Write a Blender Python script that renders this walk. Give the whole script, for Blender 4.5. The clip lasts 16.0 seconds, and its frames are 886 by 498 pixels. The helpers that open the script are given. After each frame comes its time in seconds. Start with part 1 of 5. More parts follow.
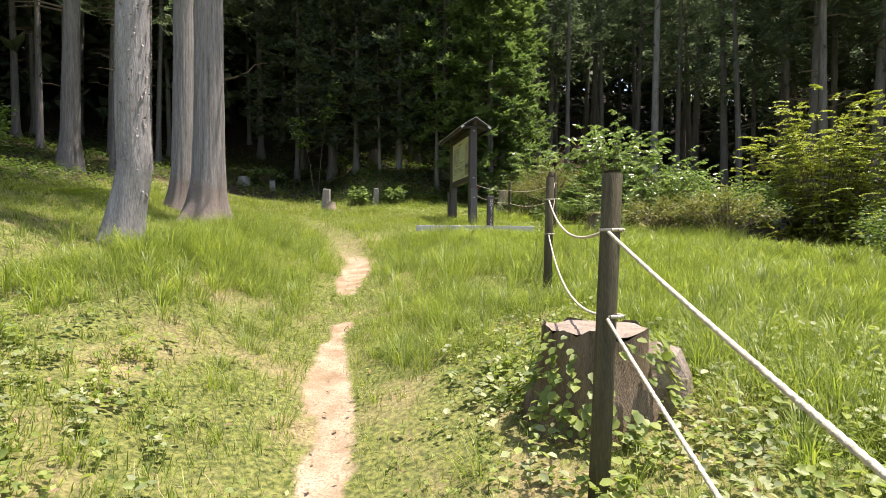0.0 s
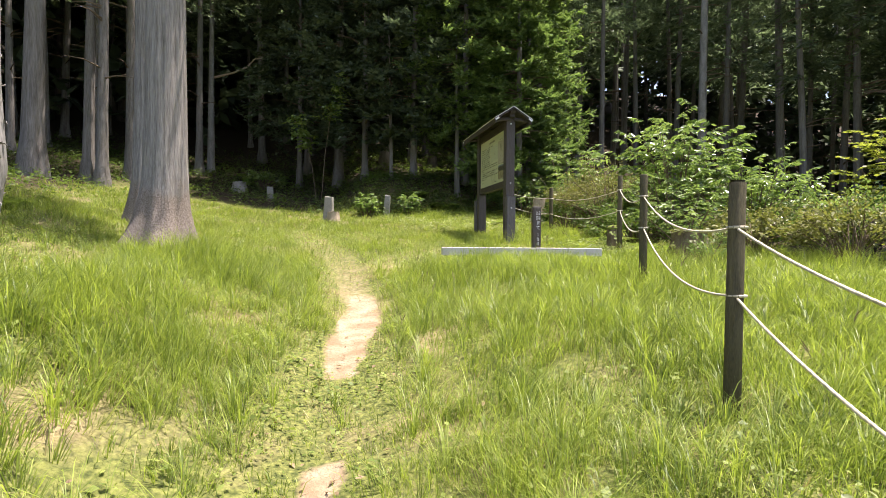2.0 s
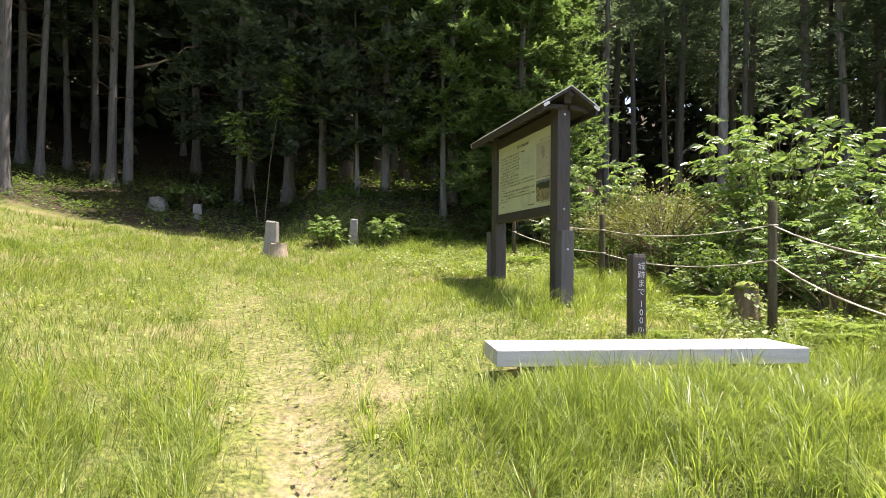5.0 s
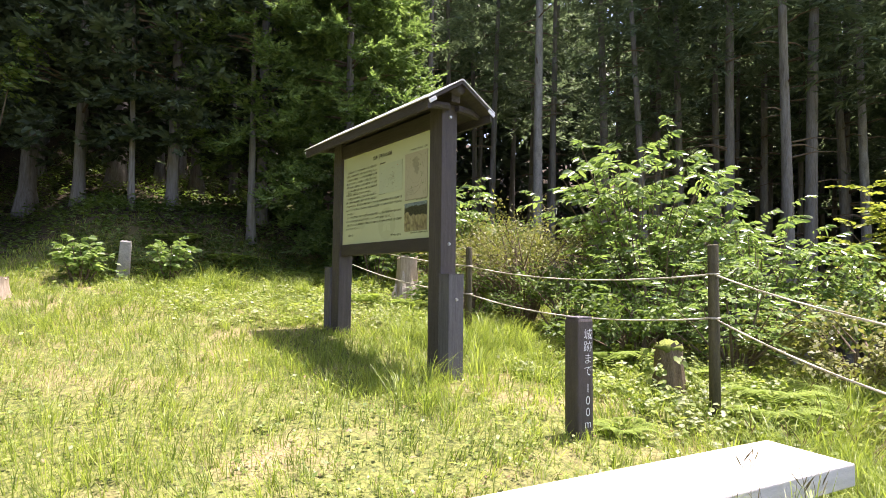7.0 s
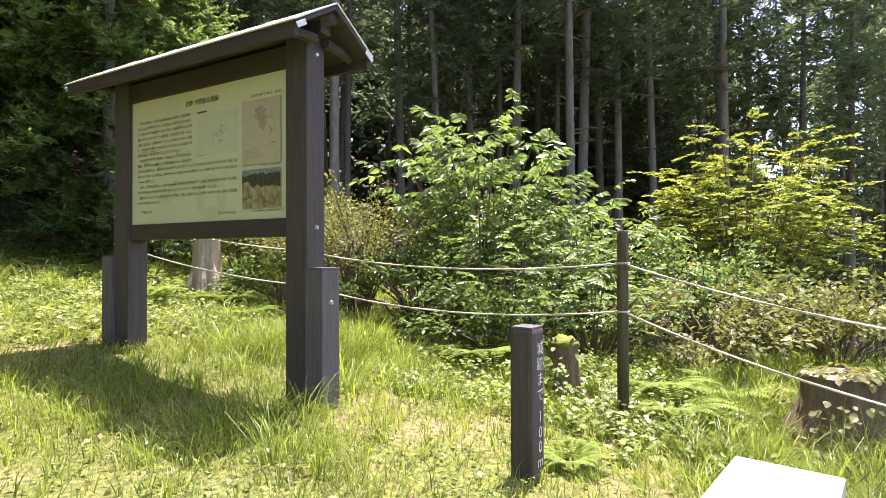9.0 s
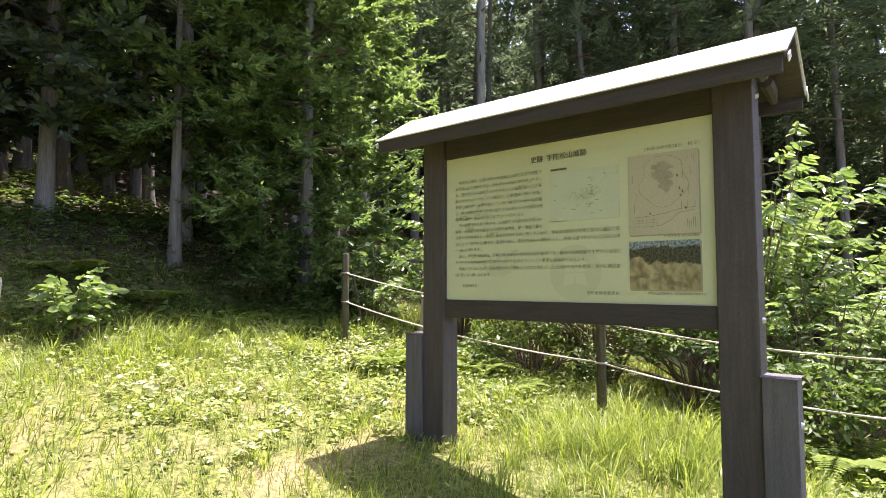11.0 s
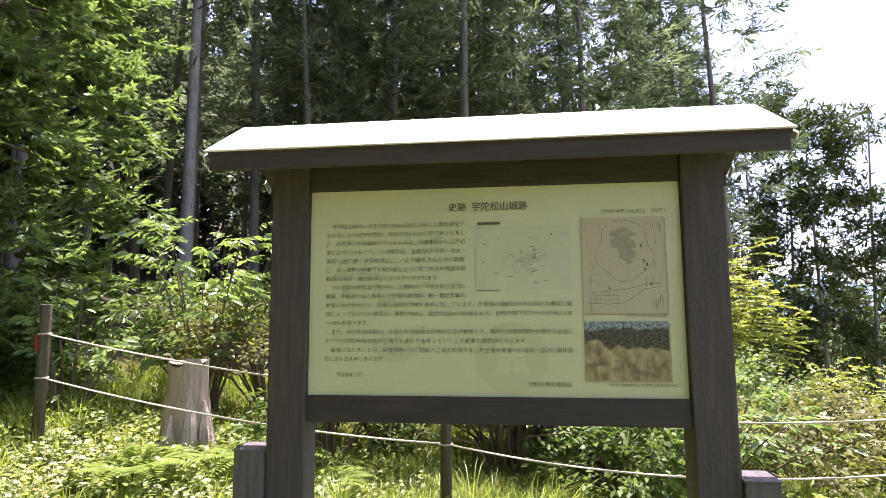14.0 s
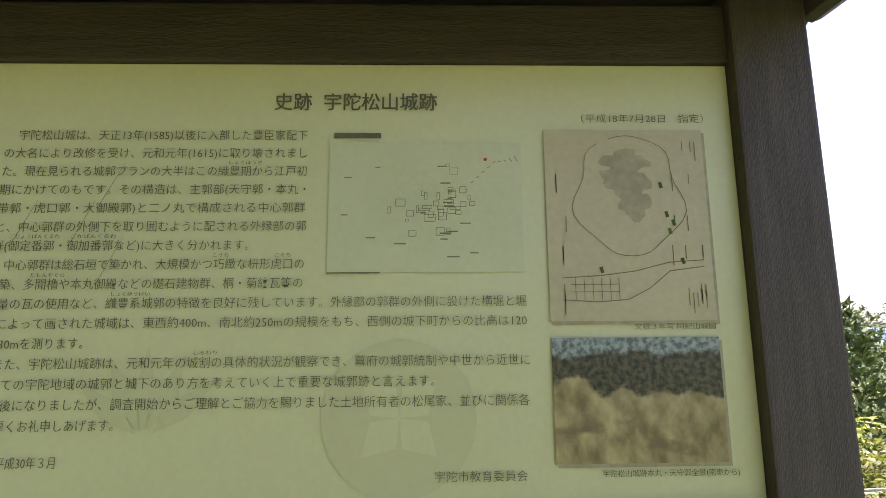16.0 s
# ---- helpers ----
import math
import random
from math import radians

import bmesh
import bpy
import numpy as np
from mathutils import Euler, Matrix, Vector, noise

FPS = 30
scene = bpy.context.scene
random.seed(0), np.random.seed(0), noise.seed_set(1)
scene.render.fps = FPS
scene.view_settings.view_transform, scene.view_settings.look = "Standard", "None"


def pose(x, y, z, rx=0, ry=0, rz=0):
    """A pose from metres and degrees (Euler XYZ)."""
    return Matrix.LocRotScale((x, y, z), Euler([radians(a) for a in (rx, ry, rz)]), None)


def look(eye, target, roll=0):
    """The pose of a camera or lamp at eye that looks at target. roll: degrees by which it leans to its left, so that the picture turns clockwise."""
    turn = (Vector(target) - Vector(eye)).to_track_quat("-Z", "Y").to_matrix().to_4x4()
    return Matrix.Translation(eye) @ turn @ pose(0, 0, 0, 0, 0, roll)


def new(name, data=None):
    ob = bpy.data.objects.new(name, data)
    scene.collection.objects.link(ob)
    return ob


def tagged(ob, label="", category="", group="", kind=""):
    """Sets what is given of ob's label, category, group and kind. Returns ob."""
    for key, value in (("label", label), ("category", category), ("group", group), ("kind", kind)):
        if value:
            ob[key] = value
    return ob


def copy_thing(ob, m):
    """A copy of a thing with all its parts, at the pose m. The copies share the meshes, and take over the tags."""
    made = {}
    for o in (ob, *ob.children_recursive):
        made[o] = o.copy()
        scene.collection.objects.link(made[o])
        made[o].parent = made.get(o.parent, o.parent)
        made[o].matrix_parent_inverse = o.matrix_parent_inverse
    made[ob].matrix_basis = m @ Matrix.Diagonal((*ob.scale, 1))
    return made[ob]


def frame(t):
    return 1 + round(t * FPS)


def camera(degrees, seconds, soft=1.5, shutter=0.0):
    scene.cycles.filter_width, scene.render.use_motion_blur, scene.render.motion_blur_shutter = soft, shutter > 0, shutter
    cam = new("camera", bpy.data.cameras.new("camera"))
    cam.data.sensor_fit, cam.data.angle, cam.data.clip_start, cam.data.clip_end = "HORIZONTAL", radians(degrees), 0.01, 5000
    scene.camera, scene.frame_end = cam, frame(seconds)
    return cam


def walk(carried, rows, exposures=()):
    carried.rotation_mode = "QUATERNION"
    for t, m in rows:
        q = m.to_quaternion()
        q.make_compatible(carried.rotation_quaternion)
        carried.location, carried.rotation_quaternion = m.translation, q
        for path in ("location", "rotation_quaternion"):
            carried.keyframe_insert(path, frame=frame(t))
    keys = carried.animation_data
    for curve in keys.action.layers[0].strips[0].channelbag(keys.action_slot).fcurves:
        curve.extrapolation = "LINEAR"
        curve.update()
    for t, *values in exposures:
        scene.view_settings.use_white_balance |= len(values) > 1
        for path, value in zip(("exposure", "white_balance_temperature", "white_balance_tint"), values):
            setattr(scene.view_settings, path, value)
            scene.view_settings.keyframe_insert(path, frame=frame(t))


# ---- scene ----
# the camera and its walk: seconds, x, y, z, yaw, pitch, roll
cam = camera(76.80, 16.0, soft=0.8)
ROWS = [
    (0.0, 0.011, -0.048, 1.481, -12.67, -1.09, -0.40),
    (0.5, 0.076, 0.652, 1.561, -12.14, -1.47, -0.31),
    (1.0, 0.104, 1.411, 1.635, -11.45, -1.15, -0.40),
    (1.5, 0.228, 2.093, 1.737, -11.26, -0.98, -0.38),
    (2.0, 0.278, 2.797, 1.792, -11.62, -0.58, -0.42),
    (2.5, 0.357, 3.492, 1.813, -13.44, -0.31, -0.39),
    (3.0, 0.397, 4.323, 1.875, -15.08, -0.54, -0.35),
    (3.5, 0.420, 5.087, 1.972, -15.62, -0.39, -0.39),
    (4.0, 0.389, 5.826, 2.059, -15.73, 0.20, -0.30),
    (4.2, 0.335, 6.076, 2.160, -15.70, 0.46, -0.46),
    (6.3, 0.763, 8.714, 2.503, -22.82, 2.34, -0.86),
    (6.5, 0.772, 8.916, 2.574, -26.28, 2.53, -0.84),
    (7.0, 0.705, 9.213, 2.666, -36.89, 2.97, -0.63),
    (7.5, 0.826, 9.550, 2.609, -43.70, 2.41, -0.15),
    (8.0, 0.862, 9.891, 2.702, -50.13, 1.65, -0.06),
    (8.5, 0.847, 10.108, 2.740, -57.92, 1.34, 0.24),
    (9.0, 0.951, 10.599, 2.796, -60.03, 0.45, 0.17),
    (9.5, 0.821, 11.116, 2.845, -53.49, 0.54, -0.26),
    (10.0, 0.687, 11.552, 3.043, -49.73, 2.57, -0.54),
    (10.2, 0.673, 11.771, 3.015, -49.58, 3.05, -0.64),
    (12.3, 0.324, 13.784, 3.441, -63.13, 5.83, 0.24),
    (12.5, 0.344, 13.890, 3.393, -66.73, 6.56, -0.09),
    (13.0, 0.405, 13.994, 3.397, -73.51, 7.07, 0.35),
    (13.5, 0.623, 14.081, 3.372, -78.40, 6.76, 0.45),
    (14.0, 0.984, 14.177, 3.444, -83.26, 6.31, 0.36),
    (14.5, 1.454, 14.141, 3.397, -86.80, 6.93, 0.52),
    (15.0, 1.885, 14.197, 3.398, -88.71, 7.24, 0.35),
    (15.5, 2.190, 14.212, 3.401, -91.50, 8.37, 0.28),
    (16.0, 2.425, 14.105, 3.384, -91.45, 9.42, 0.51),
]
walk(cam, [(t, pose(x, y, z, 90 + pitch, roll, yaw)) for t, x, y, z, yaw, pitch, roll in ROWS],
     [(0.0, 0.92, 6650, 21), (1.0, 1.0, 6650, 21), (2.5, 1.18, 6620, 21), (4.0, 1.18, 6600, 21), (6.5, 1.58, 6450, 28), (10.0, 1.62, 6350, 31), (12.5, 2.15, 6250, 34), (14.5, 1.55, 6300, 33), (15.0, 1.45, 6300, 32), (16.0, 1.8, 6300, 31)])

# ---------------------------------------------------------------- light
SUN_UP, SUN_AZ = 74.0, 0.0        # elevation; azimuth from +x towards +y
w = bpy.data.worlds.new("sky")
scene.world = w
w.use_nodes = True
wn = w.node_tree.nodes
sky = wn.new("ShaderNodeTexSky")
sky.sky_type, sky.sun_disc = "NISHITA", False
sky.sun_elevation, sky.sun_rotation = radians(SUN_UP), radians(90 - SUN_AZ)
sky.air_density, sky.dust_density = 1.0, 2.5
wn["Background"].inputs[1].default_value = 0.15
w.node_tree.links.new(sky.outputs[0], wn["Background"].inputs[0])
lamp = bpy.data.lights.new("sun", "SUN")
lamp.energy, lamp.angle, lamp.color = 5.0, radians(0.55), (1.0, 0.95, 0.86)
sun = new("sun", lamp)
sun.matrix_world = look((40 * math.cos(radians(SUN_AZ)), 40 * math.sin(radians(SUN_AZ)), 40 * math.tan(radians(SUN_UP))), (0, 0, 0))

# ---------------------------------------------------------------- materials


def material(name, base, rough=0.8, dark=None, scale=8.0, detail=6.0, bump=0.3, grain=None, metal=0.0, spec=0.3, fine=60.0, coords="Object"):
    """Two scales of colour variation with fine relief; grain stretches the noise."""
    m = bpy.data.materials.new(name)
    m.use_nodes = True
    n, l = m.node_tree.nodes, m.node_tree.links
    b = n["Principled BSDF"]
    b.inputs["Roughness"].default_value = rough
    b.inputs["Metallic"].default_value = metal
    b.inputs["Specular IOR Level"].default_value = spec
    co = n.new("ShaderNodeTexCoord")
    mp = n.new("ShaderNodeMapping")
    mp.inputs["Scale"].default_value = grain or (1, 1, 1)
    l.new(co.outputs[coords], mp.inputs[0])
    a = n.new("ShaderNodeTexNoise")
    a.inputs["Scale"].default_value, a.inputs["Detail"].default_value = scale, detail
    f = n.new("ShaderNodeTexNoise")
    f.inputs["Scale"].default_value, f.inputs["Detail"].default_value = fine, 4
    l.new(mp.outputs[0], a.inputs[0])
    l.new(mp.outputs[0], f.inputs[0])
    mix = n.new("ShaderNodeMix")
    mix.data_type = "RGBA"
    mix.inputs[6].default_value = (*(dark or [c * 0.55 for c in base]), 1)
    mix.inputs[7].default_value = (*base, 1)
    ad = n.new("ShaderNodeMath")
    ad.operation = "MULTIPLY_ADD"
    ad.inputs[1].default_value = 0.5
    l.new(f.outputs[0], ad.inputs[0])
    half = n.new("ShaderNodeMath")
    half.operation = "MULTIPLY"
    half.inputs[1].default_value = 0.5
    l.new(a.outputs[0], half.inputs[0])
    l.new(half.outputs[0], ad.inputs[2])
    ramp = n.new("ShaderNodeMapRange")
    ramp.inputs[1].default_value, ramp.inputs[2].default_value = 0.3, 0.68
    l.new(ad.outputs[0], ramp.inputs[0])
    l.new(ramp.outputs[0], mix.inputs[0])
    l.new(mix.outputs[2], b.inputs["Base Color"])
    bp = n.new("ShaderNodeBump")
    bp.inputs["Strength"].default_value, bp.inputs["Distance"].default_value = bump, 0.02
    l.new(ad.outputs[0], bp.inputs["Height"])
    l.new(bp.outputs[0], b.inputs["Normal"])
    return m


def leaf_material(name, low, high, through_light=0.4, rough=0.5, patch=0.35, spec=0.35, tint=(1.3, 1.35, 0.7)):
    """Leaf colour that varies leaf by leaf and patch by patch, with light coming through."""
    m = bpy.data.materials.new(name)
    m.use_nodes = True
    n, l = m.node_tree.nodes, m.node_tree.links
    b = n["Principled BSDF"]
    b.inputs["Roughness"].default_value = rough
    b.inputs["Specular IOR Level"].default_value = spec
    g = n.new("ShaderNodeNewGeometry")
    co = n.new("ShaderNodeTexCoord")
    t = n.new("ShaderNodeTexNoise")
    t.inputs["Scale"].default_value, t.inputs["Detail"].default_value, t.inputs["Roughness"].default_value = 1.5, 5, 0.7
    l.new(co.outputs["Object"], t.inputs[0])
    ad = n.new("ShaderNodeMath")
    ad.operation = "MULTIPLY_ADD"
    ad.inputs[1].default_value = patch * 2
    l.new(t.outputs[0], ad.inputs[0])
    sub = n.new("ShaderNodeMath")
    sub.operation = "MULTIPLY_ADD"
    sub.inputs[1].default_value, sub.inputs[2].default_value = 1 - patch, -patch * 0.5
    l.new(g.outputs["Random Per Island"], sub.inputs[0])
    l.new(sub.outputs[0], ad.inputs[2])
    mix = n.new("ShaderNodeMix")
    mix.data_type = "RGBA"
    mix.clamp_factor = True
    mix.inputs[6].default_value, mix.inputs[7].default_value = (*low, 1), (*high, 1)
    l.new(ad.outputs[0], mix.inputs[0])
    l.new(mix.outputs[2], b.inputs["Base Color"])
    tr = n.new("ShaderNodeBsdfTranslucent")
    br = n.new("ShaderNodeMix")
    br.data_type, br.blend_type = "RGBA", "MULTIPLY"
    br.inputs[0].default_value = 1
    br.inputs[7].default_value = (*tint, 1)
    l.new(mix.outputs[2], br.inputs[6])
    l.new(br.outputs[2], tr.inputs[0])
    ms = n.new("ShaderNodeMixShader")
    ms.inputs[0].default_value = through_light
    l.new(b.outputs[0], ms.inputs[1])
    l.new(tr.outputs[0], ms.inputs[2])
    l.new(ms.outputs[0], n["Material Output"].inputs[0])
    return m


M_GRASS = leaf_material("grass_blades", (0.032, 0.08, 0.009), (0.41, 0.48, 0.11), 0.5, 0.4, 0.34, 0.35)
M_LITTER = leaf_material("fallen_leaves", (0.12, 0.075, 0.04), (0.36, 0.26, 0.15), 0.15, 0.7)
M_STRAW = leaf_material("dry_blades", (0.25, 0.2, 0.09), (0.45, 0.38, 0.2), 0.3, 0.6)
M_WEED = leaf_material("weed_leaves", (0.08, 0.14, 0.03), (0.38, 0.44, 0.125), 0.45, 0.45, 0.3)
M_WEED_PALE = leaf_material("dull_weed_leaves", (0.15, 0.19, 0.08), (0.44, 0.47, 0.25), 0.35, 0.5, 0.3)
M_SEED = leaf_material("seed_stalks", (0.07, 0.06, 0.03), (0.2, 0.17, 0.08), 0.2, 0.7)
# bluish cedar green, with the forest's haze worked into the colour
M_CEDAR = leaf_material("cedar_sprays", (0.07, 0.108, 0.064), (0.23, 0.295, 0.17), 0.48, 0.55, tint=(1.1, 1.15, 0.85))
# brighter and darker copies: sun and shade put into the cedar green
M_CEDAR_LIT = leaf_material("sunlit_cedar_sprays", (0.065, 0.12, 0.04), (0.255, 0.345, 0.125), 0.5, 0.5, tint=(1.2, 1.28, 0.75))
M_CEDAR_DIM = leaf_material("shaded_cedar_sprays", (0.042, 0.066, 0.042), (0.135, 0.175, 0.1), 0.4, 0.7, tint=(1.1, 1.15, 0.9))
M_PINE = leaf_material("pine_tufts", (0.03, 0.06, 0.02), (0.09, 0.12, 0.035), 0.25, 0.6)
M_SHRUB = leaf_material("shrub_leaves", (0.09, 0.16, 0.045), (0.29, 0.375, 0.13), 0.45, 0.25, spec=0.9, tint=(1.2, 1.28, 0.75))
M_TANGLE = leaf_material("tangle_leaves", (0.08, 0.1, 0.03), (0.26, 0.26, 0.09), 0.4, 0.5)
M_MAPLE = leaf_material("maple_leaves", (0.11, 0.155, 0.03), (0.39, 0.42, 0.1), 0.45, 0.42)
M_FERN = leaf_material("fern_fronds", (0.12, 0.19, 0.03), (0.33, 0.42, 0.085), 0.48, 0.5)
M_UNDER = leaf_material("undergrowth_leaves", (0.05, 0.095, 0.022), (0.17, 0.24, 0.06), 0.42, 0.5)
M_BARK_NEAR = material("fissured_grey_bark", (0.36, 0.34, 0.315), 0.95, (0.10, 0.088, 0.076), 5.0, 10, 1.0, (6.5, 6.5, 0.28), fine=22)


def brown_foot(m, top, brown, dark):
    """Flaking red-brown outer bark left on the lowest part of a trunk."""
    n, l = m.node_tree.nodes, m.node_tree.links
    b = n["Principled BSDF"]
    grey = b.inputs["Base Color"].links[0].from_socket
    co = n.new("ShaderNodeTexCoord")
    sep = n.new("ShaderNodeSeparateXYZ")
    l.new(co.outputs["Object"], sep.inputs[0])
    big = n.new("ShaderNodeTexNoise")
    big.inputs["Scale"].default_value, big.inputs["Detail"].default_value = 4.0, 6
    l.new(co.outputs["Object"], big.inputs[0])
    small = n.new("ShaderNodeTexNoise")
    small.inputs["Scale"].default_value, small.inputs["Detail"].default_value = 60.0, 8
    l.new(co.outputs["Object"], small.inputs[0])
    edge = n.new("ShaderNodeMath")
    edge.operation = "MULTIPLY_ADD"
    edge.inputs[1].default_value = 1.3
    l.new(big.outputs[0], edge.inputs[0])
    l.new(sep.outputs[2], edge.inputs[2])
    r = n.new("ShaderNodeMapRange")
    r.inputs[1].default_value, r.inputs[2].default_value = top + 0.85, top + 0.55
    l.new(edge.outputs[0], r.inputs[0])
    sr = n.new("ShaderNodeMapRange")
    sr.inputs[1].default_value, sr.inputs[2].default_value = 0.38, 0.62
    l.new(small.outputs[0], sr.inputs[0])
    flake = n.new("ShaderNodeMix")
    flake.data_type = "RGBA"
    flake.inputs[6].default_value, flake.inputs[7].default_value = (*dark, 1), (*brown, 1)
    l.new(sr.outputs[0], flake.inputs[0])
    out = n.new("ShaderNodeMix")
    out.data_type = "RGBA"
    l.new(r.outputs[0], out.inputs[0])
    l.new(grey, out.inputs[6])
    l.new(flake.outputs[2], out.inputs[7])
    l.new(out.outputs[2], b.inputs["Base Color"])
    return m


brown_foot(M_BARK_NEAR, 0.8, (0.30, 0.255, 0.215), (0.12, 0.095, 0.075))
M_BARK = material("grey_cedar_bark", (0.245, 0.235, 0.215), 0.95, (0.085, 0.07, 0.058), 5.0, 8, 1.0, (3, 3, 0.22), fine=26)
M_BARK_PALE = material("pale_smooth_bark", (0.37, 0.355, 0.335), 0.95, (0.13, 0.12, 0.11), 3.0, 8, 1.0, (3.5, 3.5, 0.8), fine=22)
M_TWIG = material("twig_bark", (0.2, 0.15, 0.1), 0.9, (0.08, 0.06, 0.04), 10)
M_POST = material("mossy_fence_post", (0.15, 0.13, 0.072), 0.9, (0.042, 0.036, 0.024), 6, 6, 0.8, (6, 6, 0.6))
M_STAIN = material("dark_stained_timber", (0.1, 0.083, 0.073), 0.6, (0.042, 0.034, 0.031), 5, 6, 0.5, (9, 9, 0.7), spec=0.4)
M_BEAM = material("dark_stained_beam", (0.07, 0.057, 0.05), 0.6, (0.03, 0.024, 0.022), 5, 6, 0.5, (9, 0.7, 9), spec=0.4)
M_GREYWOOD = material("weathered_grey_timber", (0.17, 0.16, 0.16), 0.75, (0.075, 0.068, 0.068), 5, 6, 0.5, (9, 9, 0.7))
M_ROOF = material("pale_weathered_sheet_metal", (0.72, 0.71, 0.69), 0.4, (0.5, 0.49, 0.47), 3, 5, 0.1, metal=0.25)
M_BENCH = material("bleached_grey_boards", (0.66, 0.62, 0.6), 0.75, (0.42, 0.39, 0.37), 4, 6, 0.35, (0.6, 8, 8))
M_STONE = material("lichen_spotted_granite", (0.36, 0.34, 0.3), 0.9, (0.16, 0.155, 0.13), 9, 8, 0.6)
M_CUT = material("weathered_cut_wood", (0.5, 0.42, 0.31), 0.9, (0.24, 0.18, 0.12), 8, 6, 0.6, (5, 5, 0.5))
M_CUTDARK = material("dark_weathered_cut", (0.36, 0.305, 0.235), 0.95, (0.15, 0.115, 0.085), 9, 8, 0.9)
M_TORN = material("torn_bleached_wood", (0.62, 0.56, 0.47), 0.9, (0.32, 0.25, 0.18), 9, 6, 0.9, (7, 7, 0.5))
M_ROT = material("rotting_stump_bark", (0.25, 0.19, 0.125), 0.95, (0.075, 0.054, 0.034), 6, 8, 1.0, (3, 3, 0.6))
M_MOSS = material("green_moss", (0.2, 0.24, 0.04), 0.95, (0.08, 0.1, 0.02), 14, 6, 0.9)
M_ROPE = material("white_twisted_rope", (0.62, 0.57, 0.45), 0.85, (0.36, 0.32, 0.24), 40, 4, 0.6)
M_STEEL = material("galvanised_steel", (0.6, 0.6, 0.6), 0.35, (0.4, 0.4, 0.4), 20, metal=0.9)
M_LETTER = material("white_paint", (0.85, 0.85, 0.83), 0.6, (0.65, 0.65, 0.63), 30)
M_INK = material("dark_printed_ink", (0.13, 0.13, 0.08), 0.5, (0.1, 0.1, 0.06), 30)
M_PANEL = material("cream_green_sign_panel", (0.58, 0.6, 0.36), 0.35, (0.52, 0.545, 0.325), 2.2, 4, 0.03, spec=0.5)
M_FAINT = material("faint_olive_print", (0.525, 0.545, 0.325), 0.4, (0.49, 0.51, 0.30), 3, bump=0.02)
M_MAPGREEN = material("pale_green_map_print", (0.54, 0.575, 0.38), 0.4, (0.48, 0.52, 0.34), 9, 8, 0.02)
M_PAPER = material("old_paper_print", (0.5, 0.46, 0.31), 0.4, (0.42, 0.385, 0.25), 5, 8, 0.02)
M_PLINE = material("brown_map_line", (0.27, 0.25, 0.15), 0.5)
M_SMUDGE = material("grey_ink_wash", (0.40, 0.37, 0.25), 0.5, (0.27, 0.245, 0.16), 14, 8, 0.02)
M_HILL = material("far_wooded_slope", (0.075, 0.115, 0.04), 0.95, (0.03, 0.055, 0.02), 0.12, 10, 0.5, fine=1.2)
# the blue is distance haze painted into the mountain's colour
M_MOUNT = material("haze_blue_mountain", (0.17, 0.26, 0.42), 1.0, (0.13, 0.21, 0.36), 0.004, 8, 0.1, fine=0.05)
M_RED = material("red_ribbon", (0.6, 0.06, 0.03), 0.7)


def photo_material():
    """The aerial photograph: hazy town on top, a dark wood, a straw-coloured terraced mound."""
    m = bpy.data.materials.new("aerial_photo_print")
    m.use_nodes = True
    n, l = m.node_tree.nodes, m.node_tree.links
    b = n["Principled BSDF"]
    b.inputs["Roughness"].default_value = 0.35
    co = n.new("ShaderNodeTexCoord")
    sep = n.new("ShaderNodeSeparateXYZ")
    l.new(co.outputs["Generated"], sep.inputs[0])

    def noise_at(size, scale, detail, tilt=0.0):
        mp = n.new("ShaderNodeMapping")
        mp.inputs["Scale"].default_value = size
        mp.inputs["Rotation"].default_value = (tilt, 0, 0)
        t = n.new("ShaderNodeTexNoise")
        t.inputs["Scale"].default_value, t.inputs["Detail"].default_value = scale, detail
        l.new(co.outputs["Generated"], mp.inputs[0])
        l.new(mp.outputs[0], t.inputs[0])
        return t.outputs[0]

    def add(a, k, c):
        x = n.new("ShaderNodeMath")
        x.operation = "MULTIPLY_ADD"
        l.new(a, x.inputs[0])
        x.inputs[1].default_value = k
        if isinstance(c, float):
            x.inputs[2].default_value = c
        else:
            l.new(c, x.inputs[2])
        return x.outputs[0]

    def mix(f, lo, hi, a, c):
        r = n.new("ShaderNodeMapRange")
        r.inputs[1].default_value, r.inputs[2].default_value = lo, hi
        l.new(f, r.inputs[0])
        x = n.new("ShaderNodeMix")
        x.data_type = "RGBA"
        l.new(r.outputs[0], x.inputs[0])
        for k, s in ((6, a), (7, c)):
            if isinstance(s, tuple):
                x.inputs[k].default_value = (*s, 1)
            else:
                l.new(s, x.inputs[k])
        return x.outputs[2]
    y, z = sep.outputs[1], sep.outputs[2]
    fine = noise_at((1, 1.4, 1), 22, 6)
    mound = mix(noise_at((1, 2.2, 1.0), 4.5, 9, 0.8), 0.33, 0.7, (0.17, 0.14, 0.06), (0.47, 0.41, 0.215))
    mound = mix(noise_at((1, 1, 1.3), 4.0, 5), 0.55, 0.7, mound, (0.17, 0.125, 0.075))
    wood = mix(fine, 0.38, 0.62, (0.018, 0.022, 0.014), (0.10, 0.095, 0.05))
    town = mix(fine, 0.4, 0.6, (0.10, 0.13, 0.12), (0.30, 0.36, 0.36))
    low = add(noise_at((1, 1, 1), 3.2, 7), 0.55, add(y, -0.22, z))
    col = mix(low, 0.70, 0.74, mound, wood)
    top = add(noise_at((1, 1, 1), 5, 6), 0.22, z)
    col = mix(top, 0.96, 1.0, col, town)
    l.new(col, b.inputs["Base Color"])
    return m


M_PHOTO = photo_material()

# ---------------------------------------------------------------- the lie of the land


